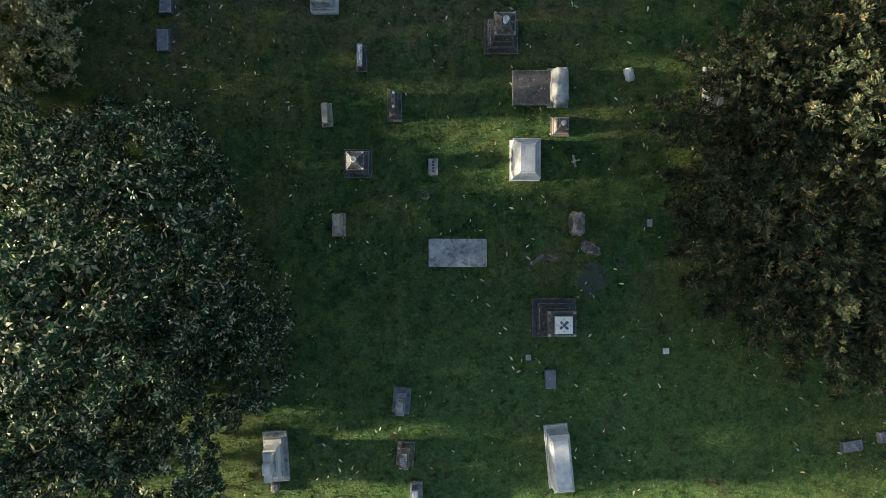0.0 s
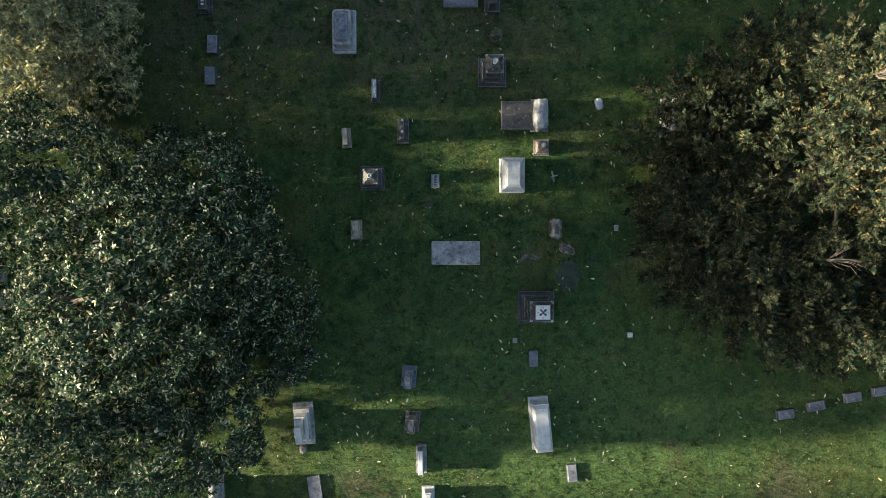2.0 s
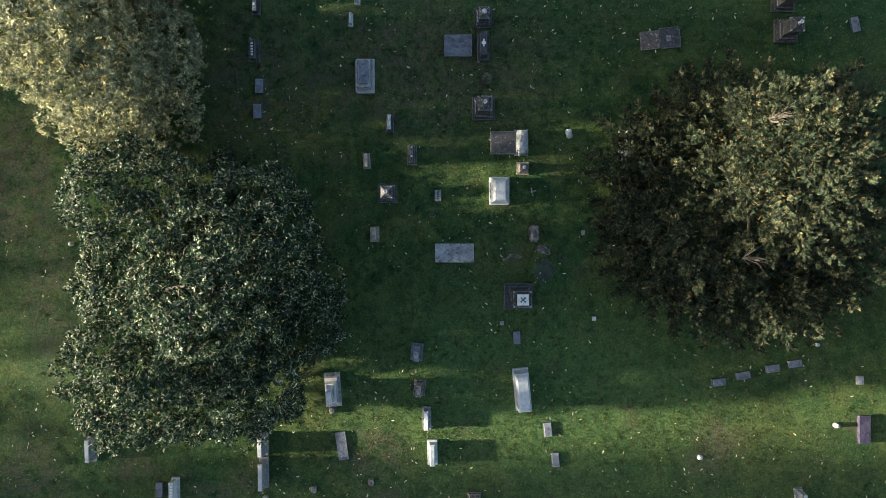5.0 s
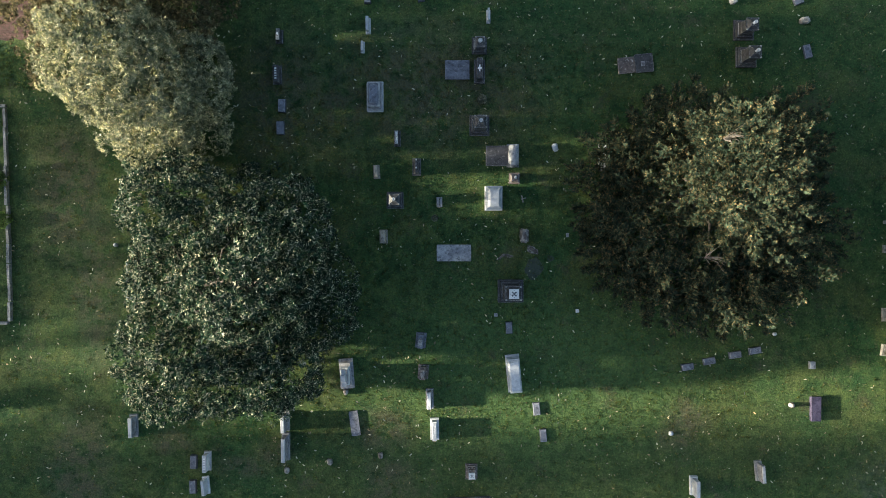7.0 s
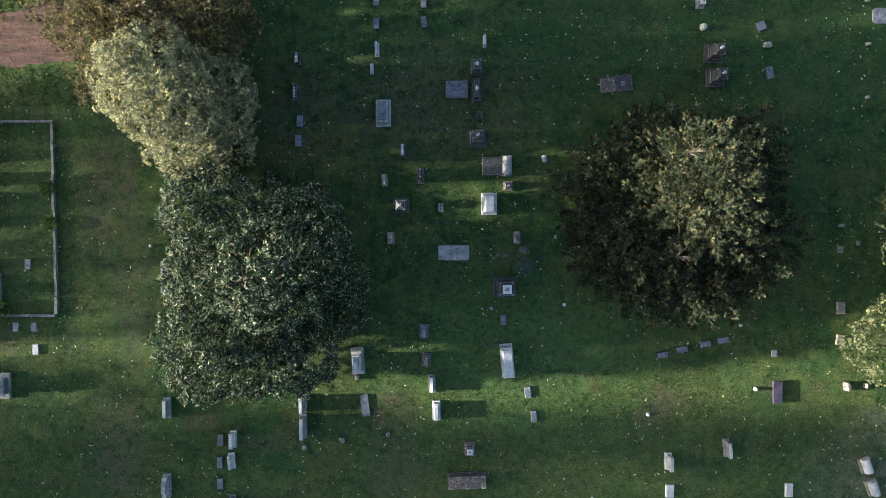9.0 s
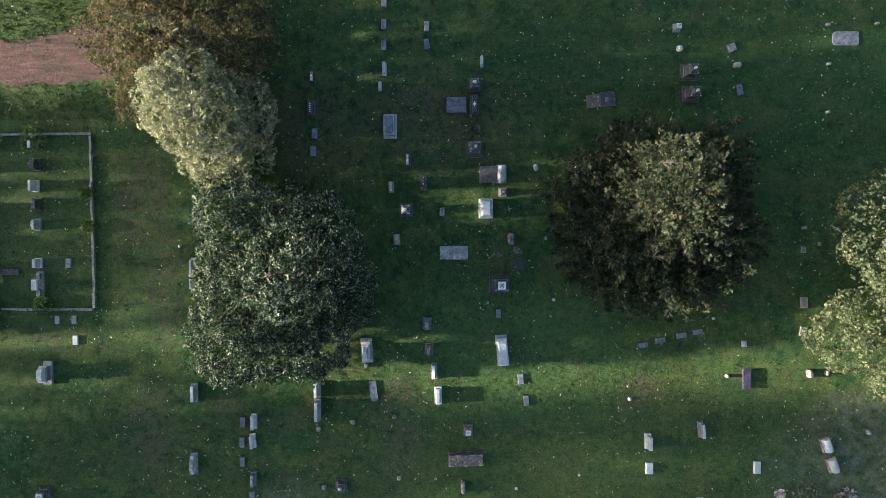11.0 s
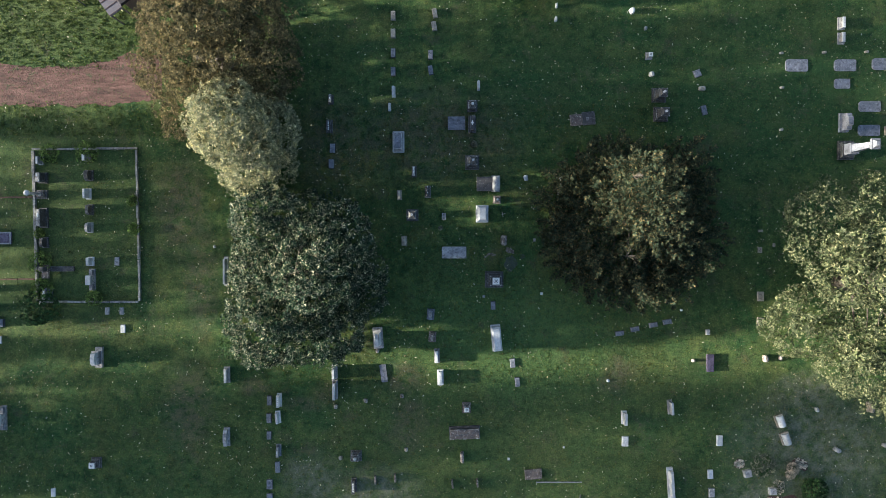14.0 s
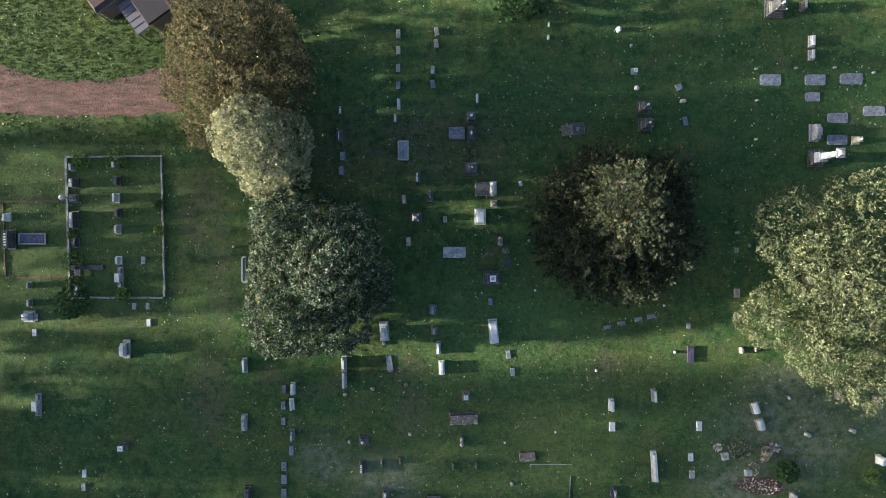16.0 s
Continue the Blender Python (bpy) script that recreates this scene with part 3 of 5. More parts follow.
def chest_tomb(x, y, w, l, h, turn):
    ob = thing("chest_tomb", x, y, turn, "mossy dark brown chest tomb with crumbling edges", "tomb")
    def ragged(x, y, z, sx, sy, sz, amount):
        bm = blocks(x, y, z, sx, sy, sz, 0.97)
        bmesh.ops.subdivide_edges(bm, edges=bm.edges[:], cuts=7, use_grid_fill=True)
        for v in bm.verts:
            v.co += noise.noise_vector(v.co * 3.1) * amount + noise.noise_vector(v.co * 9.0) * amount * 0.5
        return bm
    part("base", ragged(0, 0, -0.08, w * 1.02, l * 1.05, 0.24, 0.05), DARK, ob)
    part("chest", blocks(0, 0, 0.12, w * 0.88, l * 0.72, h - 0.28), DARK, ob, "", 0.02, 0.01)
    part("slab", ragged(0, -0.04, h - 0.17, w * 0.96, l * 0.8, 0.15, 0.05), SAND, ob, "brown crumbling top slab")
    for k in range(5):
        part("lichen_edge", ragged(-w * 0.42 + w * 0.21 * k, (0.34 if k % 2 else -0.4) * l, h - 0.04, w * random.uniform(0.1, 0.2), 0.07, 0.05, 0.03), LICHEN, ob, "pale broken edge")
    for k in range(3):
        part("crack_strip", blocks(-w * 0.2 + k * w * 0.2, -0.1 + 0.08 * k, h - 0.03, w * 0.25, 0.05, 0.04), DARK, ob, "dark crack", 0.006, 0.008)
    return ob


def pole(x, y, w, l, h, turn, material, label):
    ob = thing("fallen_pole", x, y, turn, label, "pole")
    bm = lathe([(0.05, 0), (0.055, 0.02), (0.05, max(w, l) - 0.02), (0.042, max(w, l))], 8)
    bmesh.ops.translate(bm, verts=bm.verts, vec=(0, 0, -max(w, l) / 2))
    bmesh.ops.rotate(bm, verts=bm.verts, matrix=Matrix.Rotation(radians(90), 3, "Y" if w > l else "X"))
    part("pole_shaft", lifted(bm, 0, 0, 0.05), material, ob)
    return ob


def small_cross(x, y, w, l, h, turn):
    ob = thing("cross_marker", x, y, 12, "small weathered wooden cross marker", "cross")
    part("post", blocks(0, 0, -0.05, 0.07, 0.07, h + 0.05, 0.9), TAN, ob, "", 0.006)
    part("arm", blocks(0, 0, h * 0.62, 0.06, 0.4, 0.07), TAN, ob, "", 0.006)
    part("peg", blocks(0.1, 0.02, -0.02, 0.3, 0.05, 0.06), TAN, ob, "", 0.006)
    return ob


def column(x, y, w, l, h, turn):
    ob = thing("column_monument", x, y, turn, "slim grey column monument with a white ball on a dark base", "monument")
    part("base", blocks(0, 0, -0.05, w, l, 0.35), DARK, ob, "", 0.02)
    part("step", blocks(0, 0, 0.3, w * 0.7, l * 0.7, 0.25), DARK, ob, "", 0.02)
    part("shaft", lifted(lathe([(0.13, 0), (0.14, 0.1), (0.11, 0.14), (0.09, h - 0.75), (0.12, h - 0.7)]), 0, 0, 0.55), PALE, ob)
    finial("ball", ob, h - 0.15, 0.42)
    return ob


def arched_monument(x, y, w, l, h, turn):
    ob = thing("arched_monument", x, y, turn, "pale monument with a domed top on a long plinth", "monument")
    part("plinth", blocks(0, 0, -0.05, w, l, 0.3), PALE, ob, "", 0.02)
    part("die", blocks(0, 0, 0.25, w * 0.75, l * 0.62, h * 0.5, 0.95), BLUE, ob, "", 0.02)
    part("cornice", blocks(0, 0, 0.25 + h * 0.5, w * 0.95, l * 0.72, 0.1), PALE, ob, "", 0.015)
    dome = tablet(l * 0.58, w * 0.7, h * 0.45, "round")
    part("dome", lifted(dome, 0, 0, 0.35 + h * 0.5), WHITE, ob, "", 0.02)
    return ob


def winged_monument(x, y, w, l, h, turn):
    ob = thing("winged_monument", x, y, turn, "pale monument with a tall middle block and two low wings", "monument")
    part("plinth", blocks(0, 0, -0.05, w, l, 0.25), PALE, ob, "", 0.02)
    for s in (-1, 1):
        part("wing", blocks(0, s * l * 0.33, 0.2, w * 0.6, l * 0.26, h * 0.32, 0.95), BLUE, ob, "blue grey low wing", 0.015)
    part("die", blocks(0, 0, 0.2, w * 0.8, l * 0.38, h * 0.75, 0.96), PALE, ob, "", 0.02)
    part("cap", blocks(0, 0, 0.2 + h * 0.75, w * 0.95, l * 0.44, 0.14, 0.9), WHITE, ob, "", 0.02)
    return ob


def kerb_cross(x, y, w, l, h, turn):
    ob = thing("kerbed_grave", x, y, turn, "dark stone coping with a square pedestal across it", "grave slab")
    part("coping", blocks(0, 0, -0.05, w, l, 0.3), DARK, ob, "", 0.02, 0.004)
    part("pedestal_block", blocks(-w * 0.18, -0.2, 0.25, 0.5, 1.05, 0.25), SAND, ob, "", 0.02)
    part("shaft", blocks(-w * 0.18, 0, 0.5, 0.36, 0.36, 0.6, 0.85), DARK, ob, "", 0.02)
    return ob


# ---- trees ----
def leaf_cards(count, length, width, spread, droop, twist=0.0, broad=True):
    """A whorl of folded leaves round a shoot: vertices and triangles. Each leaf is two bent triangles pairs with a keel."""
    verts, faces = [], []
    for k in range(count):
        a = 2 * math.pi * (k * 0.381966 + random.uniform(-0.04, 0.04))
        up = spread + random.uniform(-0.35, 0.35)
        out = Vector((math.cos(a) * math.cos(up), math.sin(a) * math.cos(up), math.sin(up)))
        side = Vector((-math.sin(a), math.cos(a), 0)) * math.cos(twist * random.uniform(-1, 1)) + Vector((0, 0, random.uniform(-1, 1) * twist))
        side.normalize()
        size = length * random.uniform(0.75, 1.15)
        start = out * size * 0.08
        mid = out * size * 0.55 + Vector((0, 0, -0.02 * size))
        tip = out * size + Vector((0, 0, -droop * size))
        n = len(verts)
        lift = Vector((0, 0, 0.07 * size))
        low, high = out * size * 0.35, out * size * 0.72 + Vector((0, 0, -0.4 * droop * size))
        verts += [start, low + side * width * 0.42 + lift, high + side * width * 0.45 + lift, tip, high - side * width * 0.45 + lift, low - side * width * 0.42 + lift]
        faces += [(n, n + 1, n + 5), (n + 1, n + 2, n + 4), (n + 1, n + 4, n + 5), (n + 2, n + 3, n + 4)] if broad else [(n, n + 1, n + 3), (n, n + 3, n + 5)]
    return np.array([tuple(v) for v in verts]), np.array(faces)


def spray(length, twigs, needle):
    """A flat feathery spray of evergreen: a shoot with twigs set with narrow leaves."""
    verts, faces = [], []

    def sliver(a, b, width):
        way = (b - a).normalized()
        side = way.cross(Vector((random.uniform(-0.9, 0.9), random.uniform(-0.6, 0.6), 1))).normalized() * width
        n = len(verts)
        verts.extend((a, (a * 0.5 + b * 0.5) + side, b, (a * 0.5 + b * 0.5) - side))
        faces.extend(((n, n + 1, n + 2), (n, n + 2, n + 3)))

    for k in range(twigs):
        f = (k + 0.5) / twigs
        start = Vector((0, 0, 0)) + Vector((f * length * 0.75, 0, 0.06 * length * f))
        s = -1 if k % 2 else 1
        angle = radians(random.uniform(25, 60)) * s
        size = length * (0.40 - 0.16 * f) * random.uniform(0.7, 1.2)
        end = start + Vector((math.cos(angle) * size, math.sin(angle) * size, random.uniform(-0.25, 0.3) * size))
        sliver(start, end, needle * size)
    sliver(Vector((0, 0, 0)), Vector((length, 0, 0.05 * length)), needle * length * 0.1)
    return np.array([tuple(v) for v in verts]), np.array(faces)


def scatter(name, shapes, places, axes, scales, material, parent=None, roll=True, bend=0.35, flat=0.35, face=None):
    """One mesh of many copies of small shapes: each stands at a place with its z (or x, for sprays) along an axis."""
    rng = np.random.default_rng(len(places) + 7)
    all_v, all_f, base = [], [], 0
    pick = rng.integers(0, len(shapes), len(places))
    for s, (verts, faces) in enumerate(shapes):
        at = np.nonzero(pick == s)[0]
        if not len(at):
            continue
        z = axes[at] + rng.normal(0, bend, (len(at), 3))
        z /= np.linalg.norm(z, axis=1, keepdims=True)
        other = rng.normal(0, 1, (len(at), 3)) if roll else (np.tile((0.0, 0.0, 1.0), (len(at), 1)) if face is None else face[at]) + rng.normal(0, flat, (len(at), 3))
        x = np.cross(other, z)
        x /= np.linalg.norm(x, axis=1, keepdims=True) + 1e-9
        y = np.cross(z, x)
        frame3 = np.stack([x, y, z], 2) if roll else np.stack([z, x, np.cross(z, x)], 2)
        v = np.einsum("nij,vj->nvi", frame3, verts) * scales[at][:, None, None] + places[at][:, None, :]
        f = faces[None] + (base + np.arange(len(at)) * len(verts))[:, None, None]
        base += len(at) * len(verts)
        all_v.append(v.reshape(-1, 3)), all_f.append(f.reshape(-1, 3))
    v, f = np.concatenate(all_v), np.concatenate(all_f)
    data = bpy.data.meshes.new(name)
    data.vertices.add(len(v)), data.loops.add(f.size), data.polygons.add(len(f))
    data.vertices.foreach_set("co", v.astype(np.float32).ravel())
    data.loops.foreach_set("vertex_index", f.astype(np.int32).ravel())
    data.polygons.foreach_set("loop_start", np.arange(0, f.size, 3, dtype=np.int32))
    data.update(calc_edges=True)
    data.materials.append(material)
    ob = new(name, data)
    ob.parent = parent
    return ob


def skin(lobes, gap, seed, low, inside=0.9):
    """Points spread at even gaps over the outside of a union of lobes (x, y, z, rx, ry, rz), with the way out."""
    rng = np.random.default_rng(seed)
    lobes = np.array(lobes, float)
    weight = lobes[:, 3] * lobes[:, 4] + lobes[:, 3] * lobes[:, 5]
    count = int(60 * weight.sum() / gap ** 2)
    pick = rng.choice(len(lobes), count, p=weight / weight.sum())
    d = rng.normal(0, 1, (count, 3))
    d /= np.linalg.norm(d, axis=1, keepdims=True)
    p = lobes[pick, :3] + d * lobes[pick, 3:]
    out = d / lobes[pick, 3:]
    out /= np.linalg.norm(out, axis=1, keepdims=True)
    nearest = np.min([np.linalg.norm((p - b[:3]) / b[3:], axis=1) for b in lobes], axis=0)
    keep = (nearest > inside) & (p[:, 2] > low)
    p, out = p[keep], out[keep]
    chosen = np.zeros((0, 3))
    index = []
    for k in range(len(p)):
        if not index or ((chosen - p[k]) ** 2).sum(1).min() > gap * gap:
            chosen = np.vstack([chosen, p[k]])
            index.append(k)
    return p[index], out[index]


def crown_shoots(lobes, gap, size, per, seed, low=0.4, plume=0.0, sink=0.3, rise=0.35, knobs=9):
    """Shoots of a crown. Knobbly boughs, or feathery plumes that point outwards, cover the lobes; shoots cover the boughs."""
    rng = np.random.default_rng(seed)
    p, out = skin(lobes, gap, seed, low)
    m = len(p)
    rad = size * rng.uniform(0.65, 1.35, (m, 1, 1))
    up = np.array((0.0, 0.0, 1.0))
    if plume:
        away = p * (1, 1, 0) / (np.linalg.norm(p[:, :2], axis=1, keepdims=True) + 0.5)
        axis = 0.6 * out + 0.55 * away + rise * up + rng.normal(0, 0.2, out.shape)
        axis = (axis / np.linalg.norm(axis, axis=1, keepdims=True))[:, None, :]
        s = rng.random((m, per, 1)) ** 0.85
        side = rng.normal(0, 1, (m, per, 3))
        side -= np.sum(side * axis, axis=2, keepdims=True) * axis
        side /= np.linalg.norm(side, axis=2, keepdims=True)
        wide = rad * np.minimum(1.0, 0.35 + 2.2 * s) * (1.02 - s) ** 0.7 * rng.uniform(0.6, 1.05, (m, per, 1))
        p = p - out * rng.uniform(-0.15, 0.75, (m, 1))
        places = p[:, None, :] + axis * (s - 0.6) * plume * rad + side * wide
        axes = axis * (0.55 + 0.6 * s) + side * 0.75 + 0.15 * up
        face = side + 0.7 * up + 0.4 * out[:, None, :]
        places, axes, face = places.reshape(-1, 3), axes.reshape(-1, 3), face.reshape(-1, 3)
        ok = places[:, 2] > low * 0.4
    else:
        centre = p - out * rad[:, 0] * (sink + rng.uniform(-0.25, 0.75, (m, 1)))
        d = rng.normal(0, 1, (m, knobs, 3))
        d /= np.linalg.norm(d, axis=2, keepdims=True)
        along = np.sum(d * out[:, None, :], axis=2, keepdims=True)
        d = np.where(along < -0.2, d - 2 * along * out[:, None, :], d)
        knob = (centre[:, None, :] + d * rad * rng.uniform(0.72, 1.12, (m, knobs, 1))).reshape(-1, 1, 3)
        d = d.reshape(-1, 1, 3)
        e = rng.normal(0, 1, (m * knobs, per, 3))
        e /= np.linalg.norm(e, axis=2, keepdims=True)
        along = np.sum(e * d, axis=2, keepdims=True)
        e = np.where(along < -0.2, e - 2 * along * d, e)
        places = (knob + e * size * 0.32 * rng.uniform(0.6, 1.1, (m * knobs, per, 1))).reshape(-1, 3)
        own = np.repeat(np.arange(m), knobs * per)
        buried = np.zeros(len(places), bool)
        for j in range(m):
            near = ((places - centre[j]) ** 2).sum(1) < (0.8 * rad[j, 0, 0]) ** 2
            buried |= near & (own != j)
        axes = (0.7 * e + 0.5 * d + rise * up).reshape(-1, 3)
        face = axes
        ok = ~buried & (places[:, 2] > low * 0.4)
    axes = axes[ok] / np.linalg.norm(axes[ok], axis=1, keepdims=True)
    return places[ok], axes, face[ok]


def limb_mesh(points, radii, steps=8):
    bm = bmesh.new()
    rings = []
    for k, (p, r) in enumerate(zip(points, radii)):
        way = (points[min(k + 1, len(points) - 1)] - points[max(k - 1, 0)]).normalized()
        turn = way.to_track_quat("Z", "Y").to_matrix()
        rings.append([bm.verts.new(p + turn @ Vector((r * math.cos(a), r * math.sin(a), 0))) for a in (2 * math.pi * j / steps for j in range(steps))])
    for low, top in zip(rings, rings[1:]):
        for j in range(steps):
            bm.faces.new((low[j], low[(j + 1) % steps], top[(j + 1) % steps], top[j]))
    bm.faces.new(rings[0][::-1]), bm.faces.new(rings[-1])
    return bm


def wood(ob, height, radius, reach, count, seed, first=0.2):
    """Trunk and limbs of a tree that stands at the thing's origin."""
    rng = random.Random(seed)
    spine = [Vector((rng.uniform(-0.15, 0.15) * k, rng.uniform(-0.15, 0.15) * k, -0.2 + (height + 0.2) * k / 6)) for k in range(7)]
    part("trunk", limb_mesh(spine, [radius * (1.35 - 0.2 * k) if k < 6 else radius * 0.1 for k in range(7)], 10), BARK, ob, smooth=True)
    for k in range(count):
        f = first + (0.92 - first) * k / count
        start = spine[0].lerp(spine[-1], f)
        a = 2 * math.pi * (k * 0.381966 + rng.uniform(-0.1, 0.1))
        length = reach * (1.1 - 0.75 * f) * rng.uniform(0.75, 1.1)
        way = Vector((math.cos(a), math.sin(a), 0))
        line = [start + way * length * s + Vector((rng.uniform(-0.2, 0.2), rng.uniform(-0.2, 0.2), length * (0.55 * s - 0.2 * s * s))) for s in (0, 0.25, 0.5, 0.75, 1.0)]
        part("limb", limb_mesh(line, [radius * q * (1 - 0.6 * f) for q in (0.5, 0.38, 0.27, 0.16, 0.05)], 6), BARK, ob, smooth=True)


def tree(name, x, y, label, lobes, gap, bough, per, shapes, material, size, height, radius, reach, seed, low=0.4, roll=True, limbs=14, bend=0.35, plume=0.0, sink=0.3, rise=0.35, flat=0.35, core=0.0, knobs=9, inner=1.0, deep=1.5, free=()):
    """A tree; core is the gap between the dark leaves inside, inner their size, deep how far in; free lists spaces, (y0, y1, foot, top), that the foliage leaves open."""
    ob = thing(name, x, y, 0, label, "tree")
    wood(ob, height, radius, reach, limbs, seed)
    places, axes, face = crown_shoots(lobes, gap, bough, per, seed, low, plume, sink, rise, knobs)
    rng = np.random.default_rng(seed + 1)
    for y0, y1, foot, top in free:
        ok = (places[:, 1] < y0) | (places[:, 1] > y1) | (places[:, 2] > top) | (places[:, 2] < foot)
        places, axes, face = places[ok], axes[ok], face[ok]
    scatter("crown", shapes, places, axes, size * rng.uniform(0.7, 1.3, len(places)), material, ob, roll, bend, flat, face)
    if core:
        shrunk = [(a, b, c, max(0.3, rx - deep * bough), max(0.3, ry - deep * bough), max(0.3, rz - deep * bough)) for a, b, c, rx, ry, rz in lobes]
        p, out = skin(shrunk, core, seed + 5, 0.4, 0.8)
        p = p - out * rng.uniform(0.0, 0.5, (len(p), 1))
        for y0, y1, foot, top in free:
            p = p[(p[:, 1] < y0) | (p[:, 1] > y1) | (p[:, 2] > top + 0.3) | (p[:, 2] < foot - 0.3)]
        scatter("inner_foliage", SHADE_LEAVES, p, rng.normal(0, 1, p.shape), inner * rng.uniform(1.1, 1.7, len(p)), material, ob)
    return ob


def bush(x, y, r, h, label, material, seed, shoots=260, size=0.5, name="shrub", shapes=None, group=""):
    ob = thing(name, x, y, 0, label, "shrub" if name == "shrub" else "plant", group)
    part("stem", limb_mesh([Vector((0, 0, -0.1)), Vector((0.03, 0, h * 0.4)), Vector((0, 0.04, h * 0.8))], [0.05, 0.04, 0.02], 6), BARK, ob)
    lobes = [(0, 0, h * 0.5, r, r, h * 0.5), (r * 0.35, r * 0.2, h * 0.45, r * 0.7, r * 0.6, h * 0.45), (-r * 0.3, -r * 0.3, h * 0.4, r * 0.65, r * 0.7, h * 0.42)]
    places, axes, face = crown_shoots(lobes, r * 0.36, r * 0.26, max(3, shoots // 90), seed, min(0.05, h * 0.1), knobs=7)
    scatter("foliage", shapes or SHORT_WHORLS, places, axes, np.full(len(places), size * 0.58), material, ob)
    return ob


SHADE_LEAVES = [leaf_cards(8, 0.25, 0.10, 0.3, 0.08, 0.9, False) for _ in range(6)]
WHORLS = [leaf_cards(7, 0.25, 0.085, 0.3, 0.08, 0.4) for _ in range(10)]
SPRAYS = [spray(0.30, 13, 0.23) for _ in range(8)]
TUFTS = [leaf_cards(9, 0.15, 0.05, 0.6, 0.2, 0.8, False) for _ in range(8)]
FANS = [leaf_cards(9, 0.20, 0.06, 0.7, 0.1, 0.8, False) for _ in range(8)]
SHORT_WHORLS = [leaf_cards(7, 0.22, 0.10, 0.35, 0.1, 0.5, False) for _ in range(10)]

# ---- ground ----
def sheet(name, outline, z, material, label, kind="structure"):
    bm = bmesh.new()
    bm.faces.new([bm.verts.new((x, y, z)) for x, y in outline])
    ob = part(name, bm, material, None, label)
    return tagged(ob, label, name.replace("_", " "), "", kind)


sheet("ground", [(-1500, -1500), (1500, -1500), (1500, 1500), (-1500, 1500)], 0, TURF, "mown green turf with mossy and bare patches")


def path_edges():
    """The red earth track: it bends in from the upper left and ends under the brown evergreen."""
    def wob(x, k):
        return 0.35 * noise.noise(Vector((x * 0.7, k, 0))) + 0.16 * noise.noise(Vector((x * 2.7, k + 9, 0))) + 0.07 * noise.noise(Vector((x * 9, k, 4)))
    upper, lower = [], []
    for k in range(221):
        x = -62 + 0.18 * k
        bend = max(0.0, -32.5 - x)
        up = 14.0 + 0.055 * bend ** 1.9 + (0.95 * max(0.0, min(1.0, (x + 28.5) / 3.5)))
        down = 10.95 + 0.012 * bend ** 1.9 + 0.5 * max(0.0, min(1.0, (x + 27) / 4))
        upper.append((x, up + wob(x, 1.0))), lower.append((x, down + wob(x, 5.0)))
    return lower + upper[::-1]


sheet("path", path_edges(), 0.012, EARTH, "reddish bare earth track with tufts of weeds")


def in_path(x, y):
    bend = np.maximum(0.0, -32.5 - x)
    return (x < -22.6) & (y > 11.0 + 0.012 * bend ** 1.9) & (y < 14.0 + 0.055 * bend ** 1.9 + 0.9 * np.clip((x + 28.5) / 3.5, 0, 1))


def grass(count, x0, x1, y0, y1, seed, length, name="grass"):
    rng = np.random.default_rng(seed)
    p = np.stack([rng.uniform(x0, x1, count), rng.uniform(y0, y1, count), np.zeros(count)], 1)
    tufts = rng.integers(0, count // 14, int(0.6 * count))
    p[:len(tufts), :2] = p[tufts, :2] + rng.normal(0, 0.035, (len(tufts), 2))
    tall = np.ones(count)
    tall[:len(tufts)] = rng.uniform(0.7, 1.25, count // 14)[tufts]
    bare = in_path(p[:, 0], p[:, 1] + rng.normal(0, 0.25, count))
    grown = ~bare | (rng.random(count) < 0.06)
    p, tall = p[grown], tall[grown]
    a = rng.uniform(0, 2 * math.pi, len(p))
    axes = np.stack([np.cos(a), np.sin(a), rng.uniform(0.3, 1.3, len(p))], 1)
    blade = (np.array([(0, -0.17, 0), (0, 0.17, 0), (1.0, 0.05, -0.08)]), np.array([(0, 1, 2)]))
    ob = scatter(name, [blade], p, axes, length * tall * rng.uniform(0.5, 1.3, len(p)), GRASS, None, False, 0.2)
    return tagged(ob, "short uneven blades of mown grass", "grass", "", "stuff")


def fallen(count, x0, x1, y0, y1, seed):
    rng = np.random.default_rng(seed)
    p = np.stack([rng.uniform(x0, x1, count), rng.uniform(y0, y1, count), rng.uniform(0.05, 0.08, count)], 1)
    drift = np.array([noise.noise(Vector((q[0] * 0.22, q[1] * 0.22, seed))) + 0.5 * noise.noise(Vector((q[0] * 0.8, q[1] * 0.8, seed))) for q in p])
    p = p[~in_path(p[:, 0], p[:, 1]) & (rng.random(count) < np.clip(0.5 + 1.1 * drift, 0.12, 1.0))]
    leaf = (np.array([(-0.5, 0, 0), (-0.15, 0.17, 0.05), (0.25, 0.14, 0.05), (0.5, 0, 0.02), (0.25, -0.14, 0.05), (-0.15, -0.17, 0.05), (0.05, 0, 0)]),
            np.array([(0, 6, 1), (1, 6, 2), (2, 6, 3), (3, 6, 4), (4, 6, 5), (5, 6, 0)]))
    ob = scatter("fallen_leaves", [leaf], p, np.tile((0.0, 0.0, 1.0), (len(p), 1)), (0.05 + 0.15 * rng.random(len(p)) ** 1.3), FALLEN, None, True, 0.18)
    return tagged(ob, "pale dry magnolia leaves scattered on the grass", "fallen leaves", "", "stuff")


grass(180000, -17, 17, -11, 11, 1, 0.075)
grass(210000, -46, 46, -27, 27, 2, 0.10)
fallen(15000, -46, 46, -27, 27, 3)


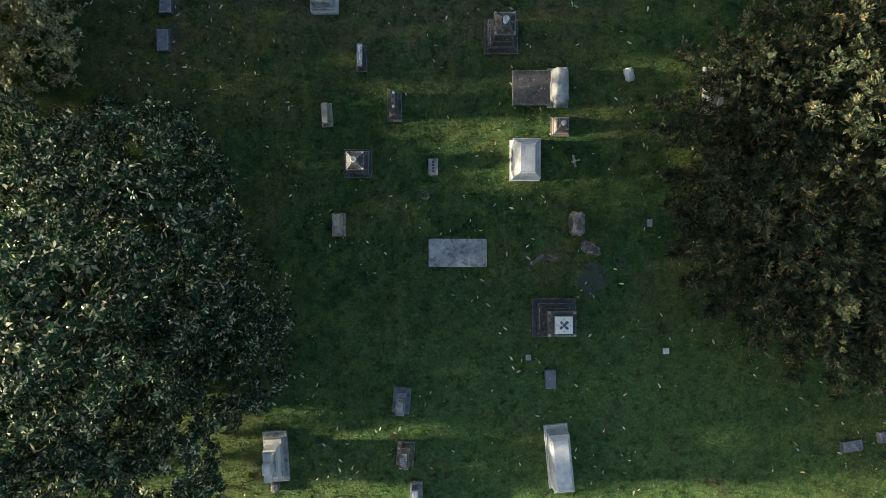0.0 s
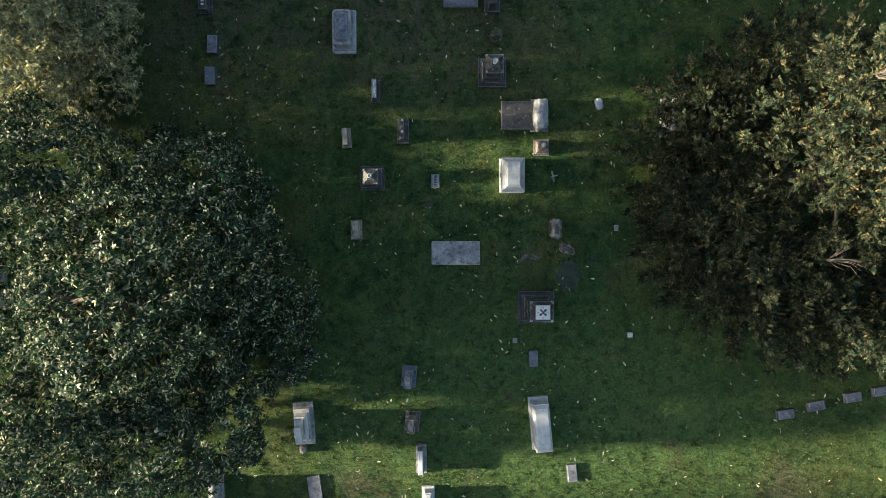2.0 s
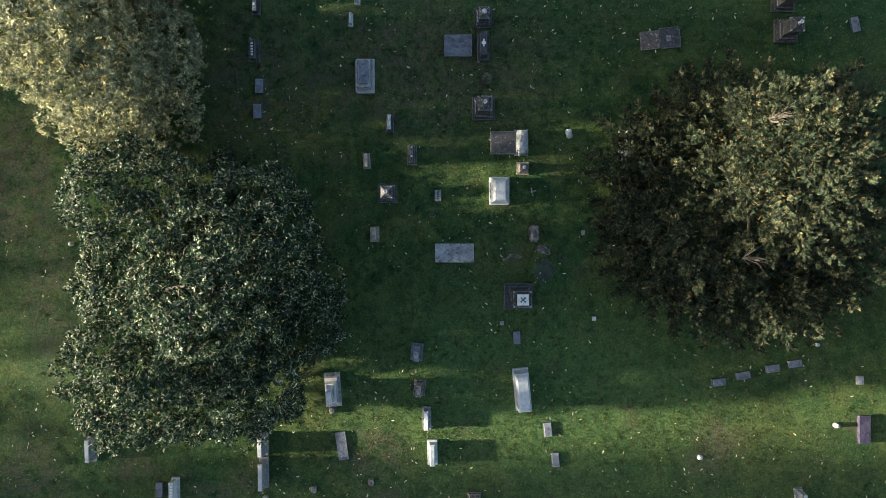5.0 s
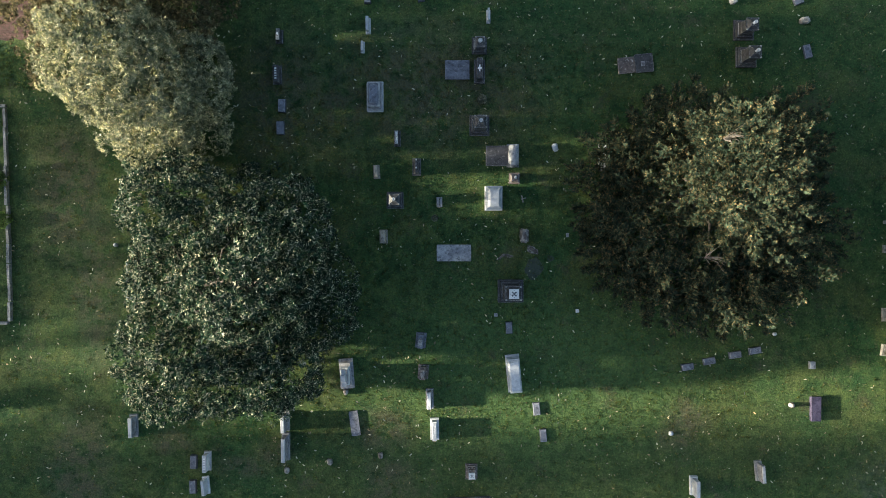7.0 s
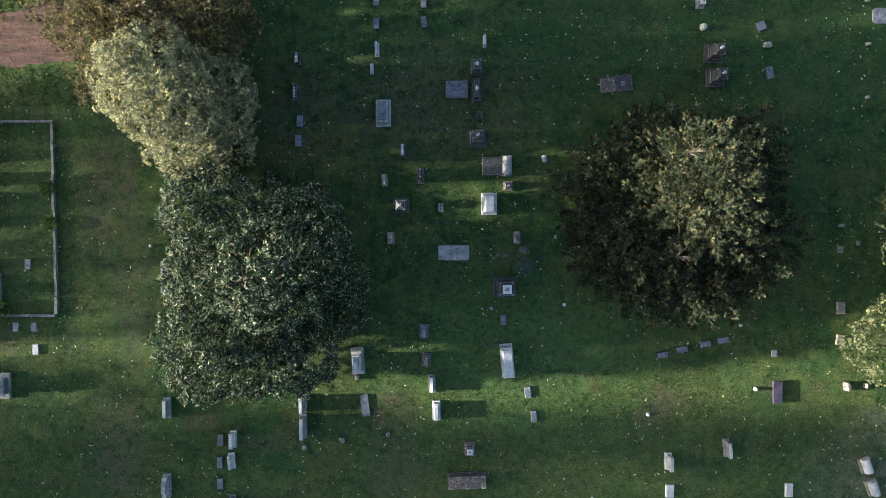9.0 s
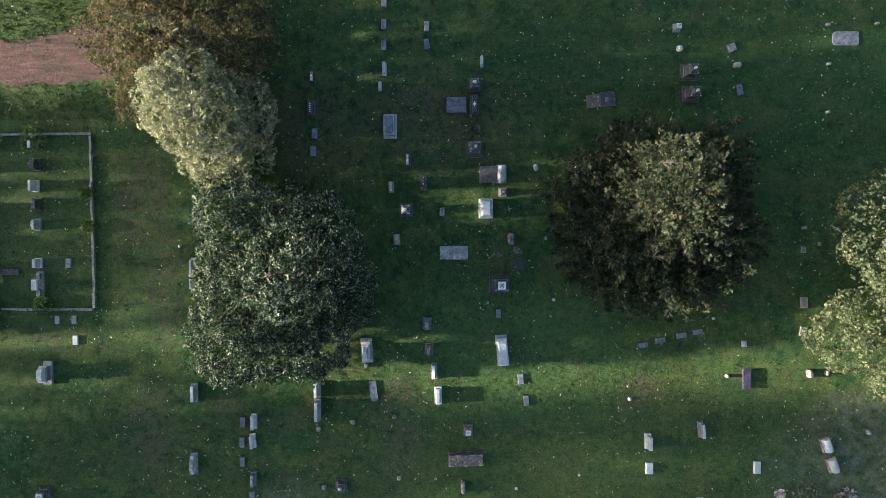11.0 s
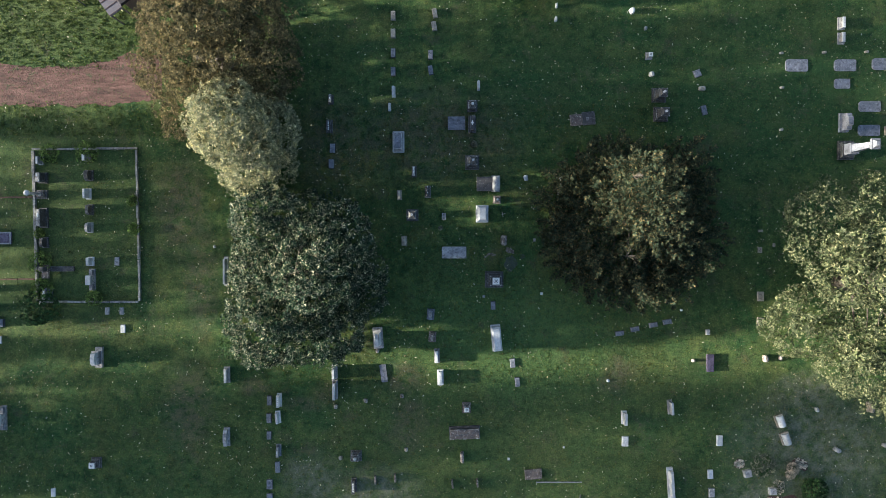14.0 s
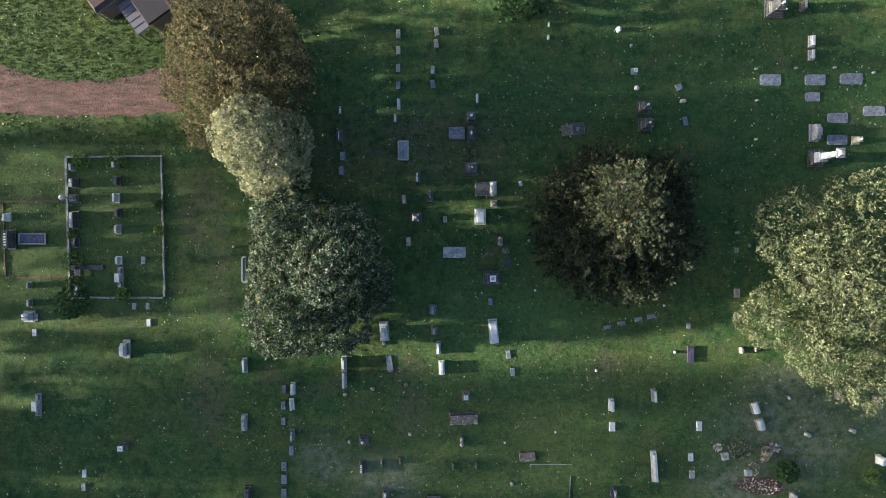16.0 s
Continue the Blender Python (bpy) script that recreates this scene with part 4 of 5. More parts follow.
def weeds(count, x0, x1, y0, y1, seed, size, material, label):
    rng = np.random.default_rng(seed)
    p = np.stack([rng.uniform(x0, x1, count), rng.uniform(y0, y1, count), np.full(count, 0.03)], 1)
    p = p[~in_path(p[:, 0], p[:, 1] + rng.normal(0, 0.25, count)) | (rng.random(count) < (0.05 if count > 1000 else 0.5))]
    ob = scatter("weeds", SHORT_WHORLS, p, np.tile((0.0, 0.0, 1.0), (len(p), 1)), size * rng.uniform(0.4, 1.3, len(p)), material, None, True, 0.3)
    return tagged(ob, label, "weeds", "", "stuff")


weeds(8500, -46, -22.5, 13.6, 25, 5, 0.55, WEED, "rough leafy weeds beside the earth track")
weeds(500, -46, -23, 10.6, 14.6, 7, 0.3, WEED, "sparse small weeds growing in the earth track")
weeds(2400, -46, -21, 8.6, 11.3, 6, 0.45, WEED, "rough leafy weeds along the track's edge")

# ---- trees ----
tree("magnolia_tree", -10.4, -2.4, "evergreen magnolia with glossy dark green leaves", [
    (1.2, 1.0, 5.4, 2.6, 3.1, 5.0), (-0.6, 0.9, 4.1, 3.3, 3.5, 3.8), (-2.6, 0.4, 3.0, 2.9, 3.6, 2.9), (-1.9, -2.8, 4.2, 3.4, 3.2, 3.7), (2.6, -0.6, 2.6, 2.7, 3.0, 2.4), (1.2, -3.2, 3.8, 3.0, 2.6, 3.6), (2.4, 3.4, 5.7, 2.2, 2.0, 2.3), (-2.3, 4.3, 6.1, 2.3, 1.9, 2.5), (-0.6, 4.0, 0.8, 3.4, 2.4, 1.1), (0.2, -1.0, 1.1, 4.0, 3.3, 1.4)],
    1.12, 0.85, 9, WHORLS, MAGNOLIA, 0.61, 8.0, 0.34, 4.2, 11, 0.25, bend=0.65, flat=0.1, core=0.22, knobs=15, inner=0.8, free=((3.4, 9.0, 2.3, 3.9), (-9.0, -3.4, 0.0, 1.5)))
tree("yew_tree", 13.2, 2.2, "broad old yew with bronze green feathery foliage", [
    (0.3, -0.6, 1.7, 6.7, 6.2, 2.6), (0.4, 1.2, 5.6, 2.6, 3.1, 4.5), (-2.2, -1.4, 2.0, 3.7, 4.0, 2.6), (3.3, -1.9, 2.1, 3.9, 3.9, 2.5), (-0.6, 3.2, 1.9, 3.4, 2.6, 2.4), (1.4, -0.3, 4.1, 2.8, 2.7, 3.5), (-3.4, 2.2, 1.8, 2.5, 2.4, 1.7), (1.8, -4.6, 1.9, 3.6, 2.1, 2.2), (4.6, 2.2, 1.7, 2.4, 3.4, 1.7)],
    0.92, 0.40, 64, SPRAYS, YEW, 1.1, 6.0, 0.45, 3.6, 12, 0.2, False, 12, 0.3, 4.4, rise=0.4, flat=0.4, core=0.19, inner=0.75, deep=2.6)


def dead_branch(x, y, z, r, seed):
    """A fan of bare grey twigs that stands out of the yew's foliage."""
    ob = thing("dead_branch", x, y, 0, "bare grey dead branch standing out of the yew", "branch")
    rng = random.Random(seed)
    for k in range(16):
        a = rng.uniform(0, 2 * math.pi)
        reach = r * rng.uniform(0.6, 1.5)
        tip = Vector((math.cos(a) * reach, math.sin(a) * reach, z + rng.uniform(-0.1, 0.7)))
        mid = Vector((math.cos(a + 0.3) * r * 0.5, math.sin(a + 0.3) * r * 0.5, z - rng.uniform(0.0, 0.5)))
        part("twig", limb_mesh([Vector((0, 0, z - 1.2)), mid, tip], [0.02, 0.011, 0.003], 5), DEAD, ob)
    return ob


dead_branch(13.0, -0.7, 5.0, 0.55, 51)
dead_branch(12.7, 4.8, 8.0, 0.45, 52)
tree("sallow_tree", -14.8, 7.8, "pale silvery willow with fine hanging leaves", [
    (-0.3, 0.6, 6.4, 2.0, 2.9, 5.4), (0.6, -1.2, 5.0, 1.7, 2.5, 4.6), (-0.5, 2.0, 5.6, 1.6, 1.9, 4.4), (1.6, 0.4, 2.6, 1.6, 2.6, 2.5), (0.2, -0.6, 1.8, 2.0, 3.2, 1.8), (0.4, -2.8, 3.0, 1.5, 1.3, 2.3), (0.9, 0.3, 1.0, 2.2, 4.0, 1.1)],
    0.95, 0.68, 6, TUFTS, SALLOW, 1.0, 8.0, 0.2, 2.6, 13, 0.2, bend=0.6, core=0.22, knobs=19)
tree("thuja_tree", -16.6, 13.5, "tall brownish golden evergreen with scaly sprays", [
    (0.2, 0.9, 8.4, 2.7, 2.7, 5.8), (-2.6, -1.2, 4.8, 2.3, 2.2, 3.8), (-3.3, 1.7, 4.2, 2.0, 2.2, 3.4), (-0.8, 3.0, 7.2, 2.3, 2.1, 5.6), (2.5, 2.2, 5.6, 2.3, 2.2, 4.6), (3.0, 0.0, 5.0, 2.2, 2.2, 4.2),
    (0.6, -1.9, 6.4, 2.2, 2.0, 6.4), (-2.2, -3.4, 2.6, 2.2, 2.0, 2.7), (-4.2, 0.0, 2.4, 1.8, 2.4, 2.4), (1.2, 4.6, 2.2, 2.4, 1.9, 2.0), (0.2, 0.4, 1.4, 4.6, 4.8, 1.6)],
    1.6, 0.92, 6, FANS, THUJA, 0.85, 8.0, 0.3, 2.6, 14, 0.2, bend=0.5, sink=0.2, rise=0.5, core=0.28, knobs=22)
tree("plane_tree", 30.4, -2.8, "large yellow green broadleaf tree in full leaf", [
    (0.6, 0.8, 6.2, 4.2, 4.2, 5.2), (-2.8, 2.3, 6.6, 3.0, 3.2, 3.6), (-4.6, 5.0, 5.8, 1.7, 1.8, 2.4), (0.6, 6.0, 7.0, 2.6, 2.0, 3.2), (-4.4, -2.8, 3.6, 2.2, 2.4, 2.8), (-0.7, -5.2, 4.8, 2.9, 2.6, 3.4), (2.6, -7.2, 4.8, 2.8, 2.6, 3.2), (3.8, 0.6, 7.8, 3.6, 4.2, 3.8)],
    1.45, 0.98, 7, SHORT_WHORLS, BROAD, 0.57, 8.0, 0.35, 5.4, 15, 0.5, bend=0.4, core=0.3, knobs=22)
tree("round_tree", 6.0, 21.0, "small dark round evergreen tree", [(0, 0, 2.2, 2.4, 2.3, 2.2), (0.8, 0.6, 2.0, 1.9, 1.8, 2.0)],
    0.6, 0.5, 7, SHORT_WHORLS, BUSH, 0.6, 3.4, 0.14, 1.9, 16, 0.3, core=0.5)
# the trees beyond the plot, known by the long shade that they throw over it
for x, y, s, wide, gap, bough, knobs, leaf, seed in ((-60.0, -15.6, 1.2, 0.95, 1.8, 1.4, 16, 2.4, 21), (-70.0, -30.0, 3.4, 0.75, 2.2, 1.1, 12, 4.2, 22), (-61.0, 1.0, 1.3, 0.86, 1.5, 1.4, 18, 2.6, 23)):
    tree("roadside_tree", x, y, "dark evergreen tree beyond the walled plot", [(0, 0, 4.6 * s, 4.2 * s, 6.6 * s * wide, 4.8 * s), (1.0, 2.0, 4.2 * s, 3.6 * s, 4.6 * s * wide, 4.2 * s)],
         gap, bough, 1, SHADE_LEAVES, BUSH, leaf, 8.5 * s, 0.3, 5.0, seed, 0.4, knobs=knobs)

# ---- shrubs ----
bush(-31.75, -4.8, 1.25, 1.7, "dark dense evergreen shrub at the plot's corner", BUSH, 31, 800, 0.8)
bush(-31.75, -3.4, 0.75, 0.9, "leafy green shrub growing over the plot kerb", LIGHT_BUSH, 32, 440, 0.6)
bush(-31.9, -1.25, 0.75, 0.9, "leafy green shrub growing over the plot kerb", LIGHT_BUSH, 33, 440, 0.6)
bush(-31.1, 7.2, 0.65, 0.8, "leafy green shrub growing over the plot kerb", LIGHT_BUSH, 34, 400, 0.6)
bush(-28.2, 7.3, 0.75, 0.8, "leafy green shrub growing over the plot kerb", LIGHT_BUSH, 35, 400, 0.6)
bush(-24.65, 3.5, 0.4, 0.6, "small leafy shrub by the plot kerb", LIGHT_BUSH, 36, 240, 0.5)
bush(-24.55, 1.3, 0.42, 0.6, "small leafy shrub by the plot kerb", LIGHT_BUSH, 37, 240, 0.5)
bush(-27.7, -4.1, 0.55, 0.8, "clipped green shrub at the foot of a monument", LIGHT_BUSH, 38, 360, 0.5)
bush(-32.0, 0.95, 0.35, 0.5, "small leafy shrub by the plot kerb", LIGHT_BUSH, 39, 240, 0.5)
bush(-16.6, -7.6, 1.1, 1.6, "dark green sapling at the foot of the magnolia", BUSH, 40, 320, 0.7)
bush(28.6, -19.1, 0.85, 1.2, "dark green rounded shrub in a flower bed", BUSH, 41, 700, 0.8)
bush(24.75, -17.25, 0.85, 0.5, "pale grey green dry clump of withered stems", DRY, 42, 700, 0.8, "withered_clump", TUFTS)
bush(27.0, -17.5, 0.42, 0.7, "bleached tuft of dead stalks in a flower bed", STALK, 43, 160, 0.8, "withered_clump", TUFTS)
bush(26.8, -18.0, 0.3, 0.6, "bleached tuft of dead stalks in a flower bed", STALK, 48, 110, 0.7, "withered_clump", TUFTS)
bush(25.9, -19.0, 0.5, 0.35, "thin dry clump of pale twigs", STALK, 44, 60, 0.6, "withered_clump", TUFTS)


def bed(x, y, w, l, turn, seed):
    """A heap of reddish earth with a ragged rim, and the pale chips that lie on it."""
    ob = thing("flower_bed", x, y, turn, "reddish bare flower bed strewn with pale chips", "flower bed")
    rng = np.random.default_rng(seed)
    bm = bmesh.new()
    rim = []
    for k in range(40):
        a = 2 * math.pi * k / 40
        r = 1 + 0.35 * noise.noise(Vector((math.cos(a) * 2, math.sin(a) * 2, seed))) + 0.2 * noise.noise(Vector((math.cos(a) * 7, math.sin(a) * 7, seed)))
        rim.append(bm.verts.new((r * w / 2 * math.cos(a), r * l / 2 * math.sin(a), 0.01)))
    top = [bm.verts.new((v.co.x * 0.7, v.co.y * 0.7, 0.07)) for v in rim]
    bm.faces.new(top)
    for k in range(40):
        j = (k + 1) % 40
        bm.faces.new((rim[k], rim[j], top[j], top[k]))
    part("soil", bm, MULCH, ob, "", 0.0, 0.012)
    p = np.stack([rng.normal(0, 0.27 * w, 260), rng.normal(0, 0.27 * l, 260), rng.uniform(0.05, 0.1, 260)], 1)
    p = p[(p[:, 0] / w) ** 2 + (p[:, 1] / l) ** 2 < 0.24]
    chip = (np.array([(-0.5, -0.3, 0), (0.5, -0.2, 0), (0.35, 0.35, 0), (-0.4, 0.3, 0), (0, 0, 0.35)]), np.array([(0, 1, 4), (1, 2, 4), (2, 3, 4), (3, 0, 4)]))
    loose = scatter("chips", [chip], p, np.tile((0.0, 0.0, 1.0), (len(p), 1)), 0.16 * rng.random(len(p)) ** 1.5 + 0.03, STALK, ob, True, 0.3)
    tagged(loose, "", "", "", "stuff")
    return ob


bed(26.6, -20.5, 4.2, 1.5, -4, 61)
bed(27.7, -17.2, 1.3, 0.8, -30, 62)
bed(22.9, -17.2, 0.9, 0.7, 0, 63)
bush(36.0, -19.6, 0.6, 0.7, "pale green leafy plant by a white stone", LIGHT_BUSH, 45, 140, 0.6, "potted_plant")
bush(-0.62, 1.38, 0.16, 0.14, "small brown withered flower posy", DRY, 46, 40, 0.25, "flower_posy")
bush(2.0, 7.95, 0.22, 0.3, "small dry plant by a monument", DRY, 47, 60, 0.4, "withered_clump")


# ---- walled plot ----
def kerb_run(parent, x0, y0, x1, y1, width, height, material, piece=1.1, name="kerb_stone"):
    length = math.hypot(x1 - x0, y1 - y0)
    count = max(1, round(length / piece))
    turn = math.degrees(math.atan2(y1 - y0, x1 - x0))
    for k in range(count):
        f = (k + 0.5) / count
        bm = blocks(0, 0, -0.05, length / count - 0.015, width, height + 0.05 + random.uniform(-0.015, 0.015), 0.99, 0.94)
        ob = part(name, bm, material, parent, "", 0.012, 0.006)
        ob.matrix_basis = pose(x0 + (x1 - x0) * f + random.uniform(-0.02, 0.02), y0 + (y1 - y0) * f + random.uniform(-0.02, 0.02), random.choice((0, 0, -0.02, -0.07)), 0, 0, turn + random.uniform(-1.2, 1.2))


plot = thing("plot_kerb", 0, 0, 0, "low weathered stone kerb enclosing a family plot", "kerb")
kerb_run(plot, -32.55, 7.55, -24.3, 7.6, 0.15, 0.25, KERB)
kerb_run(plot, -24.4, 7.48, -24.18, -4.3, 0.15, 0.25, KERB)
kerb_run(plot, -24.3, -4.4, -32.1, -4.4, 0.15, 0.25, KERB)
kerb_run(plot, -32.22, -4.3, -32.48, 7.44, 0.2, 0.25, KERB)
edge = thing("brick_edging", 0, 0, 0, "thin rusty brick edging round a second plot", "edging")
kerb_run(edge, -39.0, 3.76, -32.59, 3.81, 0.12, 0.12, BRICK_EDGE, 0.45, "brick")
kerb_run(edge, -37.92, 3.66, -37.75, -2.59, 0.1, 0.12, BRICK_EDGE, 0.45, "brick")
kerb_run(edge, -37.75, -2.69, -32.51, -2.62, 0.12, 0.12, BRICK_EDGE, 0.45, "brick")


# ---- house corner above the track ----
def house():
    ob = thing("house", -24.84, 17.48, 35.6, "dark roofed house with a pale sheet-roofed porch", "house")
    part("wall", blocks(3.0, 3.4, 0, 4.4, 6.2, 2.6), WALL, ob, "", 0.02)
    roof = part("roof", blocks(2.95, 3.3, 2.6, 4.7, 6.6, 0.22, 0.96, 0.98), ROOF_BLUE, ob, "dark felted gable roof", 0.02)
    part("ridge", blocks(2.95, 3.3, 2.81, 0.22, 6.5, 0.06), ROOF, roof)
    part("wall", blocks(-0.8, 6.2, 0, 2.6, 5.4, 2.8), WALL, ob, "", 0.02)
    part("roof", blocks(-0.8, 6.1, 2.8, 2.8, 5.8, 0.3, 0.9, 0.9), ROOF, ob, "reddish brown shingled roof", 0.02)
    part("gutter", blocks(-0.8, 3.18, 2.72, 2.8, 0.08, 0.08), SHEET, ob, "pale gutter")
    part("downpipe", blocks(-2.1, 3.1, 0, 0.08, 0.08, 2.7), SHEET, ob)
    porch = part("porch_roof", blocks(0, 1.55, 2.26, 1.15, 3.1, 0.06), SHEET, ob, "pale sheet metal porch roof", 0.01)
    for k in range(6):
        part("seam", blocks(0, 0.1 + 0.58 * k, 2.32, 1.15, 0.05, 0.03), ROOF, porch)
    for a in (-0.5, 0.5):
        part("porch_post", blocks(a, 0.1, 0, 0.1, 0.1, 2.26), SHEET, ob)
    return ob


house()

# ---- half-buried stones ----
def sunken(x, y, w, l, turn, material, label, arc=6.2, inner=0.0):
    """An irregular flat stone, or a curved piece of one, that just shows through the turf."""
    ob = thing("sunken_stone", x, y, turn, label, "stone")
    bm = bmesh.new()
    steps = 16
    rim = []
    for k in range(steps + 1):
        a = arc * k / steps
        r = 1 + 0.5 * noise.noise(Vector((math.cos(a) * 1.5 + x, math.sin(a) * 1.5 + y, 1)))
        rim.append((r * w / 2 * math.cos(a), r * l / 2 * math.sin(a)))
    if inner:
        rim += [(inner * px, inner * py) for px, py in rim[::-1]]
    low = [bm.verts.new((px, py, -0.05)) for px, py in rim]
    top = [bm.verts.new((px * 0.97, py * 0.97, 0.008)) for px, py in rim]
    bm.faces.new(top)
    for k in range(len(rim)):
        j = (k + 1) % len(rim)
        bm.faces.new((low[k], low[j], top[j], top[k]))
    part("stone_top", bm, material, ob, "", 0.0, 0.003)
    return ob


sunken(4.8, -1.45, 1.0, 1.2, 5, MOSSY, "faint mossy sunken slab half covered by turf")
sunken(5.8, -0.85, 0.35, 0.4, 40, MOSSY, "small faint sunken stone in the turf")
sunken(3.2, -0.95, 1.0, 0.6, 20, SAND, "brown curved stone rim showing through the turf", 2.6, 0.6)
sunken(4.8, -0.4, 0.75, 0.4, -25, SAND, "brown sunken stone half covered by turf")

# ---- gravestones ----
# middle of the ground, between the magnolia and the yew
ledger(0.44, -0.55, 1.93, 0.93, 0.1, 0, PALE, "pale grey weathered ledger slab lying level in the grass")
casket_tomb(2.63, 2.47, 0.97, 1.34, 1.0, 0)
pedestal(-2.82, 2.38, 0.93, 0.93, 1.25, 0, DARK, "urn", "dark weathered pedestal monument with a small urn")
pedestal(1.85, 6.48, 1.08, 1.12, 2.15, 0, DARK, "urn", "dark stepped granite monument with a pale urn")
pedestal(3.57, -2.66, 1.41, 1.26, 2.5, 0, DARK, "block", "dark stepped granite monument with a pale square capital")
headstone(-1.62, 4.21, 0.48, 0.97, 0.65, 0, DARK, "ridge", "dark brown weathered headstone with white spots on its ridge")
headstone(-3.84, 3.95, 0.37, 0.78, 0.55, 3, TAN, "flat", "small tan sandstone headstone on a low plinth")
headstone(-3.46, 0.37, 0.45, 0.78, 0.55, 0, TAN, "flat", "small tan sandstone headstone with a mossy top")
headstone(-2.69, 5.78, 0.37, 0.89, 0.6, 0, DARK, "flat", "small dark headstone with two flat panels")
marker(-0.36, 2.27, 0.33, 0.56, 0.12, 0, PALE, "small pale grey flat marker with four dark letters", 4)
ledger(2.83, 4.80, 1.26, 1.12, 0.35, 0, DARK, "dark stained ledger slab beside a rough headstone")
rough_stone(3.70, 4.83, 0.63, 1.23, 0.8, 0, PALE, "rough pale grey boulder headstone streaked with grime")
pedestal(3.78, 3.58, 0.59, 0.63, 0.9, 0, SAND, "ball", "small brown pyramidal monument with a pale ball")
rough_stone(4.32, 0.41, 0.45, 0.82, 0.6, 0, SAND, "broken dark headstone with a leafy sprig on top")
small_cross(4.21, 2.43, 0.26, 0.41, 0.45, 0)
rough_stone(6.05, 5.28, 0.32, 0.48, 0.2, 8, WHITE, "small white rounded marker stone")
headstone(8.66, 4.74, 0.45, 1.56, 1.0, 0, PALE, "flat", "pale headstone half hidden under the yew")
marker(6.74, 0.43, 0.17, 0.24, 0.08, 0, PALE, "small grey footstone in the grass")
headstone(-1.40, -5.39, 0.59, 0.86, 0.75, -4, BLUE, "cross", "grey carved headstone with a stub cross")
headstone(-1.27, -7.15, 0.59, 0.82, 0.7, -4, SAND, "cross", "brownish carved headstone with a stub cross")
marker(3.50, -4.71, 0.39, 0.69, 0.1, 3, SLATE, "dark slate flat marker in the grass")
marker(2.77, -4.00, 0.19, 0.19, 0.06, 0, PALE, "tiny pale footstone in the grass")
marker(7.30, -3.78, 0.20, 0.20, 0.08, 0, WHITE, "small white square footstone")
casket_slab(3.75, -7.23, 0.78, 2.08, 1.0, 5.5)
carved_monument(-5.53, -7.24, 0.77, 1.66, 1.2, 4)
headstone(-0.92, -8.66, 0.43, 1.15, 0.65, 2, PALE, "flat", "pale grey upright headstone with a bright top")
headstone(-0.65, -10.35, 0.50, 1.25, 0.65, 2, WHITE, "flat", "white upright headstone on a grey plinth")
ledger(-5.10, -10.04, 0.50, 1.40, 0.12, 8, BLUE, "blue grey leaning slab lying in the grass")
marker(5.03, -9.24, 0.42, 0.75, 0.12, 8, SLATE, "dark slate flat marker set at a slant")
marker(5.41, -10.73, 0.40, 0.75, 0.12, 6, SLATE, "dark slate flat marker set at a slant")
headstone(-8.94, -9.89, 0.42, 1.15, 0.9, 0, PALE, "flat", "pale grey headstone under the edge of the magnolia")
headstone(-8.93, -11.31, 0.44, 1.57, 1.0, 0, PALE, "flat", "pale grey tall headstone beside the magnolia")
# rows above the middle
ledger(0.63, 9.52, 1.35, 1.04, 0.3, 0, BLUE, "grey table slab with pale worn edges")
headstone(1.85, 9.45, 0.60, 1.32, 1.0, 0, DARK, "flower", "dark headstone with a pale carved flower on top")
pedestal(1.85, 10.89, 0.82, 0.94, 1.2, 0, DARK, "ball", "dark square monument with a pale finial")
headstone(2.35, 12.47, 0.22, 0.75, 0.7, 0, WHITE, "flat", "thin white upright headstone in the shade")
coffer(-3.91, 8.09, 0.94, 1.70, 0.6, 0)
marker(-9.15, 6.38, 0.44, 0.75, 0.2, 0, SLATE, "dark slate flat marker in dry leaves")
marker(-9.05, 7.60, 0.44, 0.75, 0.2, 0, SLATE, "dark slate flat marker in dry leaves")
headstone(-9.3, 9.3, 0.5, 1.05, 0.5, 0, DARK, "letters", "dark headstone with a pale lettered face")
headstone(-9.18, 11.40, 0.41, 0.75, 0.6, 0, DARK, "flat", "small dark headstone in the shade")
headstone(-4.28, 11.98, 0.28, 0.88, 0.7, 0, WHITE, "flat", "narrow white headstone in the shade")
headstone(-4.59, 10.80, 0.22, 0.63, 0.5, 0, WHITE, "flat", "tiny white headstone with a gap in its top")
slabs_pair(10.47, 9.84, 1.95, 1.00, 0.15, -6)
# far rows at the top
marker(-4.31, 17.89, 0.38, 0.72, 0.25, 0, TAN, "pale tan low block marker in a row")
marker(-4.31, 16.51, 0.38, 0.72, 0.25, 0, TAN, "pale tan low block marker in a row")
marker(-4.31, 14.99, 0.38, 0.72, 0.25, 0, SLATE, "dark slate block marker in a row")
marker(-4.31, 13.56, 0.38, 0.72, 0.25, 0, SLATE, "dark slate block marker in a row")
marker(-1.06, 18.08, 0.38, 0.72, 0.25, 8, TAN, "pale tan low block marker in a row")
marker(-1.11, 17.08, 0.38, 0.72, 0.25, 10, TAN, "pale tan low block marker in a row")
marker(-1.39, 14.85, 0.38, 0.72, 0.25, 0, SLATE, "dark slate block marker in a row")
marker(-1.39, 13.66, 0.38, 0.72, 0.25, 8, SLATE, "dark slate block marker in a row")
rough_stone(8.40, 18.65, 0.19, 0.34, 0.4, 0, WHITE, "small white upright stone in the sunlit strip")
rough_stone(8.35, 17.60, 0.19, 0.38, 0.4, 0, WHITE, "small white upright stone in the sunlit strip")
rough_stone(14.27, 18.22, 0.34, 0.43, 0.5, 20, WHITE, "white broken headstone in the sunlit strip")
